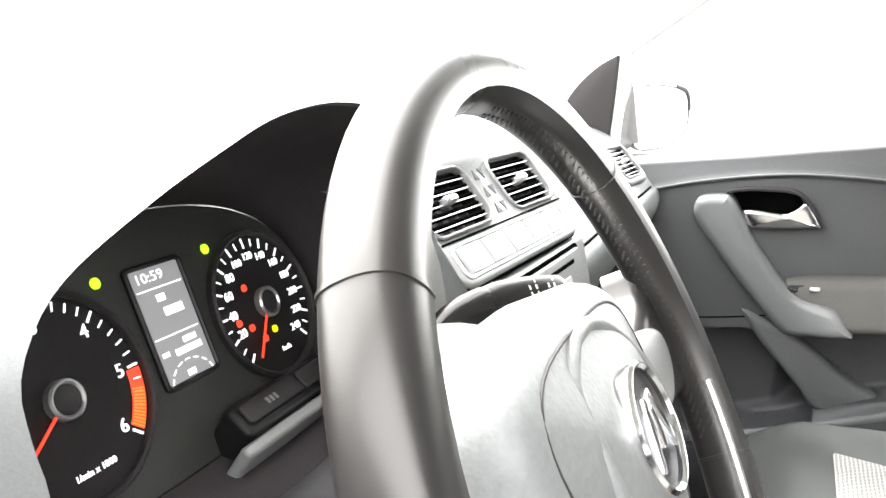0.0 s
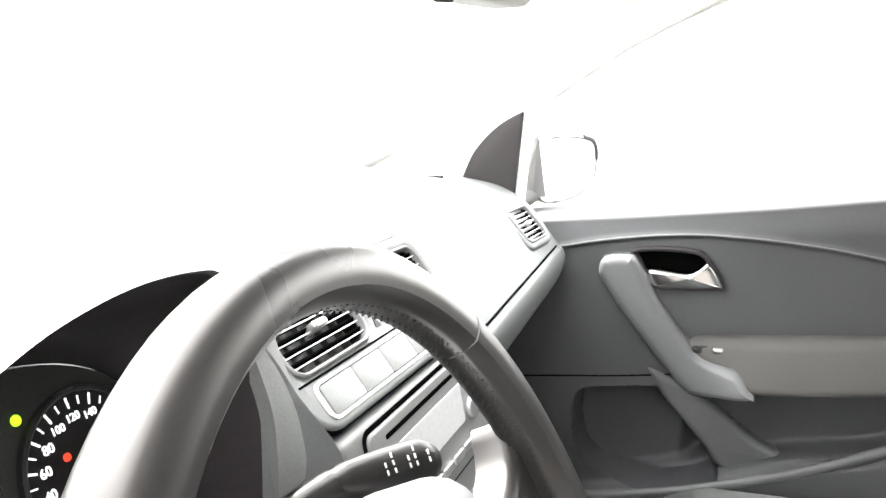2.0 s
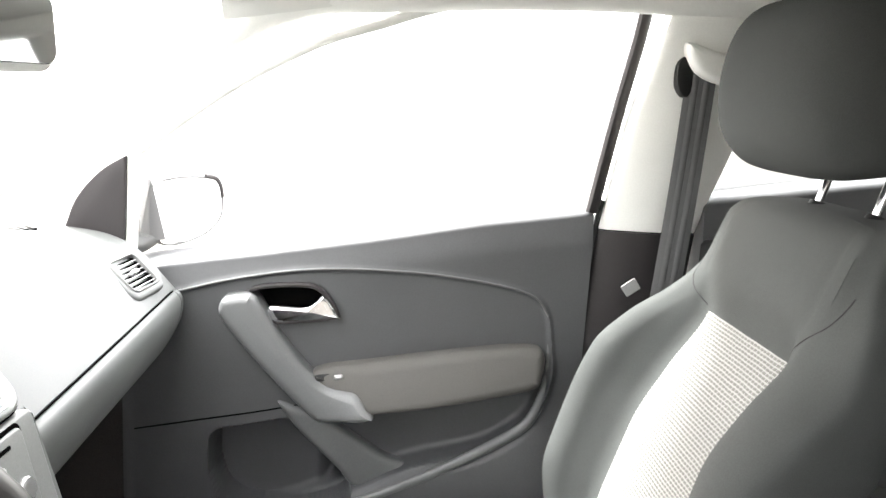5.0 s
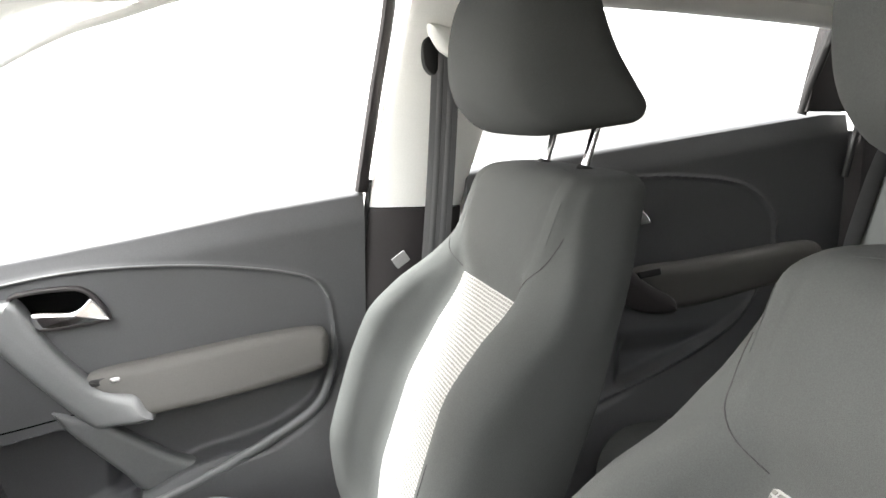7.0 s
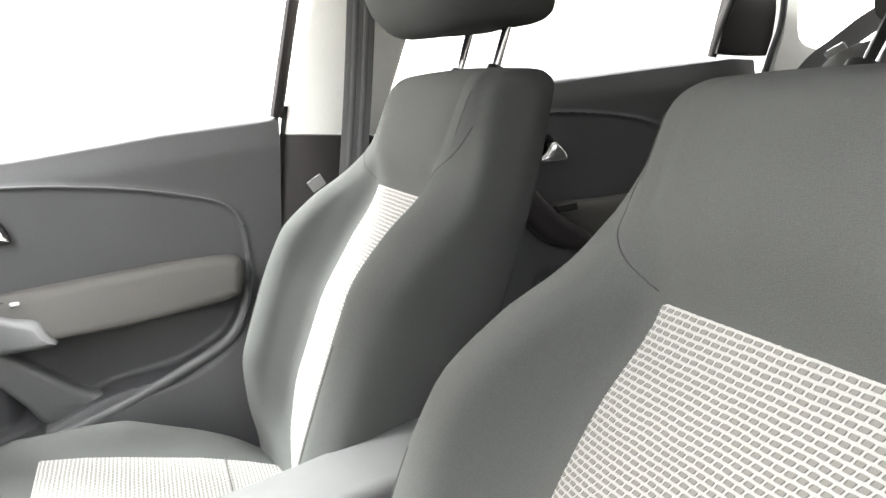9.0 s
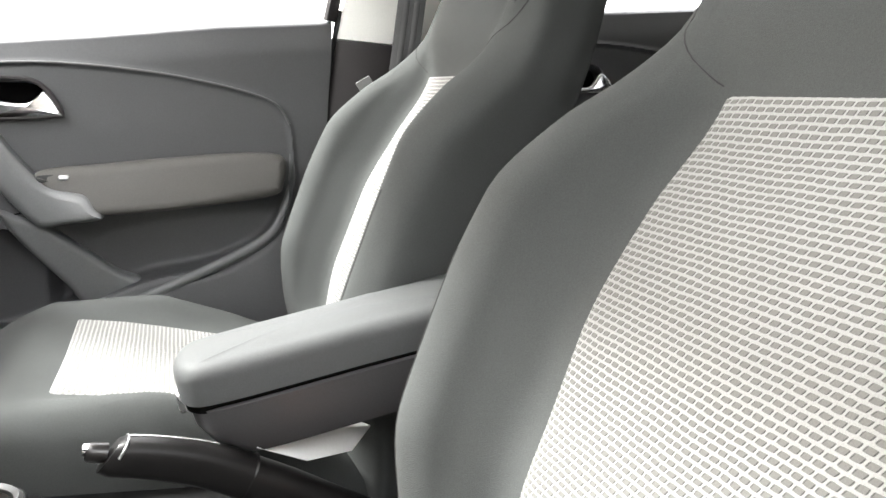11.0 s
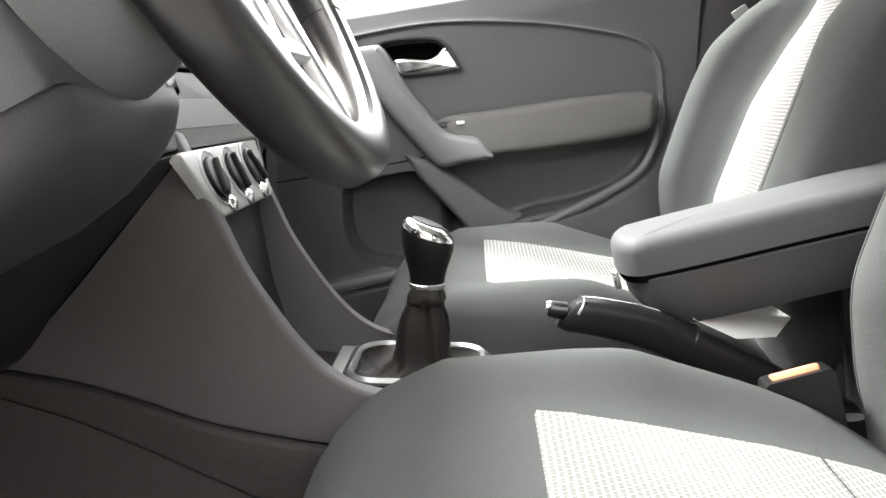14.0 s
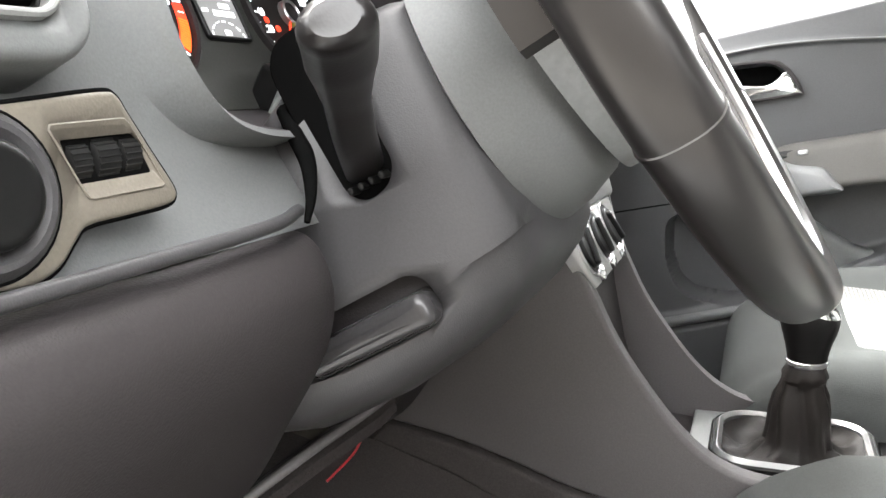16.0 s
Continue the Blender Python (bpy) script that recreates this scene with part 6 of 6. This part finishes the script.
# ---- front seats ----
def back_half(s):
    return ease(s, [0, 0.058, 0.145, 0.256, 0.365, 0.42, 0.473, 0.51, 0.55, 0.6], [0.24, 0.251, 0.255, 0.25, 0.241, 0.23, 0.213, 0.195, 0.176, 0.166])


def insert_half(s):
    return ease(s, [-0.02, 0.01, 0.035, 0.06, 0.12, 0.25, 0.35, 0.446], [0.085, 0.105, 0.13, 0.145, 0.15, 0.148, 0.138, 0.115])


def back_front(s, sag=0.0):
    """Half of the backrest's front as a curve from the middle to the side: width and depth before its plane."""
    W = back_half(s)
    hi = insert_half(min(s, 0.446))
    ur = ease(s, [0, 0.13, 0.25, 0.32, 0.39, 0.44, 0.5, 0.6], [0.2, 0.214, 0.215, 0.207, 0.187, 0.168, 0.157, 0.154])
    dr = ease(s, [-0.1, 0, 0.06, 0.136, 0.19, 0.25, 0.32, 0.39, 0.44, 0.47, 0.5, 0.55, 0.6], [0.0, 0.035, 0.07, 0.097, 0.099, 0.1, 0.097, 0.07, 0.038, 0.024, 0.014, 0.012, 0.009])
    di = ease(s, [-0.1, 0, 0.068, 0.144, 0.242, 0.343, 0.43, 0.45, 0.48, 0.52, 0.6], [-0.02, 0.004, 0.017, 0.027, 0.027, 0.014, 0.0, 0.003, 0.015, 0.019, 0.012])
    di -= sag * (1 - float(smooth01((s - 0.43) / 0.08)))
    mid = di + ease(s, [0.4, 0.5], [-0.005, 0.004])
    k = float(smooth01((s - 0.42) / 0.08))
    gap = ur - hi
    return [(0.0, mid), (0.35 * hi, mid), (0.7 * hi, mid + 0.4 * (di - mid)), (hi, di), (hi + 0.4 * gap, di + (0.45 + 0.2 * k) * (dr - di)), (ur - 0.3 * gap - 0.003, dr - 0.012 * (1 - k) + 0.002 * k), (ur, dr), (ur + 0.5 * (W - ur), dr - 0.007 - 0.003 * k), (W, dr - 0.034 + 0.012 * k)]


def back_depth(u, s, sag=0.0):
    c = np.array([tuple(q) for q in spl(back_front(s, sag), 6)])
    return float(np.interp(abs(u), c[:, 0], c[:, 1]))


def seat(cx, label, low=0.0, rear=0.0, sag=0.0, lift=0.0, ins_front=-0.185, ins_half=0.152, trim=0.0, head=(0.0, -0.016)):
    st = thing("front_seat", label, "car seat", (cx, -0.35, 0.05), group="front seats")
    sl, cl = 0.296, 0.955

    def place(u, d, s, rise=0.36):
        s += rise * (0.01 - d) * float(smooth01((s - 0.45) / 0.12))
        d -= rear
        return (cx + u, -0.527 - sl * s + cl * d, 0.33 - low + cl * s + sl * d)

    rings = []
    stations = list(np.linspace(-0.1, 0.572, 44)) + [0.58, 0.586, 0.591, 0.595, 0.5975, 0.5985]
    for s in stations:
        t = max(0.0, (s - 0.572) / 0.0266)
        shrink = 0.022 * (1 - math.sqrt(max(0.0, 1 - t * t)))
        T = float(np.interp(s, [0, 0.3, 0.5, 0.6], [0.07, 0.08, 0.094, 0.09]))
        half = back_front(s, sag)
        W, dw = half[-1]
        taper = float(np.interp(s, [0.2, 0.45, 0.55], [0.03, 0.022, 0.004]))
        side = [(W + 0.001 - 0.15 * taper, dw + 0.3 * (-T - dw)), (W - 0.5 * taper, dw + 0.62 * (-T - dw)), (W - taper - 0.004, -T + 0.014), (W - taper - 0.014, -T + 0.003), (W - taper - 0.04, -T - 0.004)]
        rightc = [(0.0, -T - 0.006)] + [(u, d) for u, d in reversed(side)] + [(u, d) for u, d in reversed(half)][:-1]
        ctrl = [(-u, d) for u, d in half][:-1] + [(-half[-1][0], half[-1][1])] + [(-u, d) for u, d in side] + rightc
        mid = 0.5 * (half[0][1] - T)
        out = []
        for u, d in spl(ctrl, 5, True):
            u = math.copysign(max(0.0, abs(u) - shrink), u)
            d = d - math.copysign(min(shrink, abs(d - mid)), d - mid)
            out.append(place(u, d, s))
        rings.append(out)
    c = np.mean(np.array(rings[-1]), axis=0)
    for f, up in ((0.75, 0.002), (0.4, 0.0035), (0.1, 0.004)):
        rings.append([tuple(c + (np.array(q) - c) * f + np.array((0, 0, up))) for q in rings[len(stations) - 1]])
    made("backrest", *loft(rings), M_CLOTH, st, "dark grey cloth backrest with side bolsters", 50)

    # woven middle of the backrest, slightly proud
    ni, ns = 40, 60
    vs, uv = [], []
    for k in range(ns + 1):
        s = -0.02 + 0.466 * k / ns
        hw = insert_half(s) - trim * math.exp(-(((s - 0.14) / 0.14) ** 2))
        for j in range(ni + 1):
            u = -hw + 2 * hw * j / ni
            edge = min(1.0, min(j, ni - j) / 2.0, (ns - k) / 1.5)
            vs.append(place(u, back_depth(u, s, sag) + 0.0045 * edge - 0.002, s))
            uv.append((u, s))
    fs = [(k * (ni + 1) + j, k * (ni + 1) + j + 1, (k + 1) * (ni + 1) + j + 1, (k + 1) * (ni + 1) + j) for k in range(ns) for j in range(ni)]
    made("backrest_insert", vs, fs, M_WOVEN, st, "pale grey woven cloth centre", 60, uv)
    # seams: from the insert corner up to the shoulder, and along the front edge of each bolster
    for sgn in (-1, 1):
        path = []
        for k in range(14):
            t = k / 13
            s = 0.446 + 0.085 * t**1.3
            u = sgn * min(0.115 + 0.055 * math.sin(0.5 * math.pi * t), back_half(s) - 0.002)
            path.append(place(u, back_depth(u, s, sag) + 0.0002, s))
        made("backrest_seam", *tube(path, 0.0007, 6), M_THREAD, st)
        path = [place(sgn * (back_front(s)[6][0] + 0.006), back_depth(back_front(s)[6][0] + 0.006, s) + 0.0001, s) for s in np.linspace(0.02, 0.27, 16)]
        made("bolster_seam", *tube(path, 0.0008, 6), M_THREAD, st)
        path = [place(sgn * 0.1545, back_depth(0.1545, s) + 0.0002, s) for s in np.linspace(0.52, 0.572, 8)]
        made("shoulder_seam", *tube(path, 0.0006, 6), M_CLOTH, st)

    # cushion
    def cush_top(u, y):
        a = abs(u)
        base = float(np.interp(y, [-0.56, -0.47, -0.4, -0.25, -0.15, -0.08], [0.30, 0.325, 0.34, 0.362, 0.37, 0.348]))
        bol = float(np.interp(y, [-0.56, -0.45, -0.3, -0.15, -0.05], [-0.01, 0.022, 0.042, 0.012, -0.01]))
        base += lift
        bol -= lift * 0.8
        return base + bol * math.exp(-(((a - 0.205) / 0.036) ** 2)) - 0.006 * math.exp(-((a / 0.1) ** 2))

    rings = []
    for y in list(np.linspace(-0.60, -0.10, 30)) + [-0.08, -0.065, -0.055, -0.049, -0.046]:
        t = max(0.0, (y + 0.10) / 0.054)
        drop = 0.07 * (1 - math.sqrt(max(0.0, 1 - t * t)))
        W = float(np.interp(y, [-0.6, -0.4, -0.12, -0.08, -0.06, -0.046], [0.225, 0.25, 0.25, 0.243, 0.231, 0.212]))
        ring = []
        for j in range(89):
            u = -W + 2 * W * j / 88
            e = max(0.0, (abs(u) - (W - 0.04)) / 0.04)
            ring.append((cx + u, y, cush_top(u, y) - drop - 0.045 * (1 - math.sqrt(max(0.0, 1 - min(1, e) ** 2)))))
        under_side = ((1.0, 0.26, 0.1), (0.985, 0.215, 0.7), (0.93, 0.18, 1.5))
        for q, zz, tuck in under_side:
            ring.append((cx + W * q, y - tuck * drop, zz))
        for q, zz, tuck in reversed(under_side):
            ring.append((cx - W * q, y - tuck * drop, zz))
        rings.append(ring)
    made("cushion", *loft(rings), M_CLOTH, st, "dark grey cloth seat cushion", 50)
    ni, ns = 40, 40
    vs, uv = [], []
    for k in range(ns + 1):
        y = -0.56 + (ins_front + 0.56) * k / ns
        for j in range(ni + 1):
            u = -ins_half + 2 * ins_half * j / ni
            edge = min(1.0, min(j, ni - j) / 2.0, (ns - k) / 1.5)
            vs.append((cx + u, y, cush_top(u, y) + 0.0045 * edge - 0.002))
            uv.append((u, y))
    fs = [(k * (ni + 1) + j, k * (ni + 1) + j + 1, (k + 1) * (ni + 1) + j + 1, (k + 1) * (ni + 1) + j) for k in range(ns) for j in range(ni)]
    made("cushion_insert", vs, fs, M_WOVEN, st, "pale grey woven cloth centre", 60, uv)
    made("cushion_seam", *tube([(cx + u, -0.435, cush_top(u, -0.435) + 0.0025) for u in np.linspace(-ins_half + 0.002, ins_half - 0.002, 15)], 0.0009, 6), M_THREAD, st)
    made("seat_base", *slab(rrect(0.44, 0.42, 0.04), basis((cx, -0.32, 0.1), (1, 0, 0), (0, 1, 0)), -0.09, 0.08, 0.01), M_BLACK, st, "black plastic seat base")

    # headrest on two posts: a wedge, deep at its foot and narrow at its crown
    hx = cx - 0.012
    for dx in (-0.06, 0.06):
        made("headrest_post", *tube([place(hx - cx + dx, -0.045, 0.585), place(hx - cx + dx, -0.042 + head[0], 0.70 + head[1])], 0.0055, 12), M_CHROME, st, "chrome headrest post")
        made("post_sleeve", *tube([place(hx - cx + dx, -0.045, 0.592), place(hx - cx + dx, -0.045, 0.604)], [0.013, 0.0105], 14), M_BLACK, st)
    prof = spl([(0.045, 0.658), (0.085, 0.675), (0.115, 0.71), (0.135, 0.765), (0.14, 0.82), (0.125, 0.853), (0.085, 0.862), (0.05, 0.845), (0.022, 0.805), (-0.01, 0.765), (-0.048, 0.728), (-0.072, 0.703), (-0.07, 0.687), (-0.05, 0.68), (-0.01, 0.67)], 4, True)
    mid = np.mean(np.array(prof), axis=0)
    rings = []
    for k in range(27):
        t = -1 + 2 * k / 26
        q = (1 - abs(t) ** 4.5) ** (1 / 2.2) if abs(t) < 1 else 0.0
        f = 0.62 + 0.38 * q
        hw = 0.132
        rings.append([place(hx - cx + hw * t, mid[0] + head[0] + (d - mid[0]) * f - 0.012 * t * t, mid[1] + head[1] + (z - mid[1]) * f, 0.2) for d, z in prof])
    for tail in (0, -1):
        r0 = rings[tail]
        cc = np.mean(np.array(r0), axis=0)
        sgn = -1 if tail == 0 else 1
        extra = [[tuple(cc + (np.array(q) - cc) * f + np.array((sgn * e, 0, 0))) for q in r0] for f, e in ((0.8, 0.004), (0.45, 0.007), (0.1, 0.008))]
        rings = (extra[::-1] + rings) if tail == 0 else rings + extra
    made("headrest", *loft(rings), M_CLOTH, st, "dark grey cloth headrest")
    return st


seat(-0.343, "driver seat in dark grey cloth with pale woven centre", 0.018, 0.01, 0.004, 0.0, -0.215, 0.153, 0.013, (-0.03, 0.006))
seat(0.311, "passenger seat in dark grey cloth with pale woven centre", 0.0, 0.0, 0.0, 0.012, -0.185, 0.152)

# ---- rear seat ----
rs_ = thing("bench_seat", "grey cloth rear bench seat", "bench seat", (0, -1.5, 0.1))
rings = []
for x in np.linspace(-0.64, 0.64, 64):
    k = 0.012 * math.cos(x * 14)
    k *= 0.5
    top = float(np.interp(abs(x), [0.42, 0.5, 0.54, 0.58, 0.61, 0.64], [1.01, 1.0, 0.985, 0.95, 0.9, 0.84]))
    rings.append([(x, y + (k if y > -1.62 else 0), 0.3 + (z - 0.3) * (top - 0.3) / 0.585) for y, z in spl([(-1.45, 0.32), (-1.42, 0.42), (-1.47, 0.55), (-1.54, 0.74), (-1.58, 0.84), (-1.605, 0.87), (-1.65, 0.885), (-1.70, 0.86), (-1.66, 0.6), (-1.6, 0.3)], 4, True)])
made("backrest", *loft(rings), M_CLOTH, rs_, "grey cloth rear backrest")
rings = []
for x in np.linspace(-0.64, 0.64, 30):
    k = 0.01 * math.cos(x * 14)
    rings.append([(x, y, z - (k if z > 0.3 else 0)) for y, z in spl([(-1.05, 0.12), (-1.0, 0.25), (-1.02, 0.34), (-1.1, 0.375), (-1.3, 0.36), (-1.5, 0.34), (-1.55, 0.2)], 4, True)])
made("cushion", *loft(rings), M_CLOTH, rs_, "grey cloth rear cushion")
for x in (-0.33, 0.33):
    made("headrest", *slab(rrect(0.24, 0.15, 0.05, 7), basis((x, -1.66, 1.09), (1, 0, 0), (0, -0.25, 1)), -0.045, 0.045, 0.04, 6), M_CLOTH, rs_)
    for dx in (-0.05, 0.05):
        made("headrest_post", *tube([(x + dx, -1.65, 1.0), (x + dx, -1.66, 1.04)], 0.006, 10), M_CHROME, rs_, "chrome headrest post")
rb = thing("rear_seat_belt", "grey rear seat belt lying over the backrest", "seat belt", (0.55, -1.6, 0.6))
made("webbing", *tube(spl([(0.61, -1.85, 1.09), (0.602, -1.76, 1.045), (0.6, -1.69, 1.0), (0.6, -1.62, 0.95), (0.595, -1.565, 0.88), (0.585, -1.5, 0.7), (0.575, -1.46, 0.5)], 6), 0.024, 10, 0.08, (0, 0.55, 0.8)), M_STRAP, rb)
made("guide", *slab(rrect(0.07, 0.03, 0.008), basis((0.612, -1.86, 1.095), (0, 0.8, -0.5), (0, 0.5, 0.8)), -0.008, 0.008, 0.003), M_BLACK, rb)
made("tongue", *slab(rrect(0.05, 0.018, 0.004), basis((0.525, -1.607, 0.984), (0.9, 0, -0.36), (0.3, 0.5, 0.8)), -0.002, 0.004, 0.002, 2), M_SILVER, rb, "silver belt tongue")
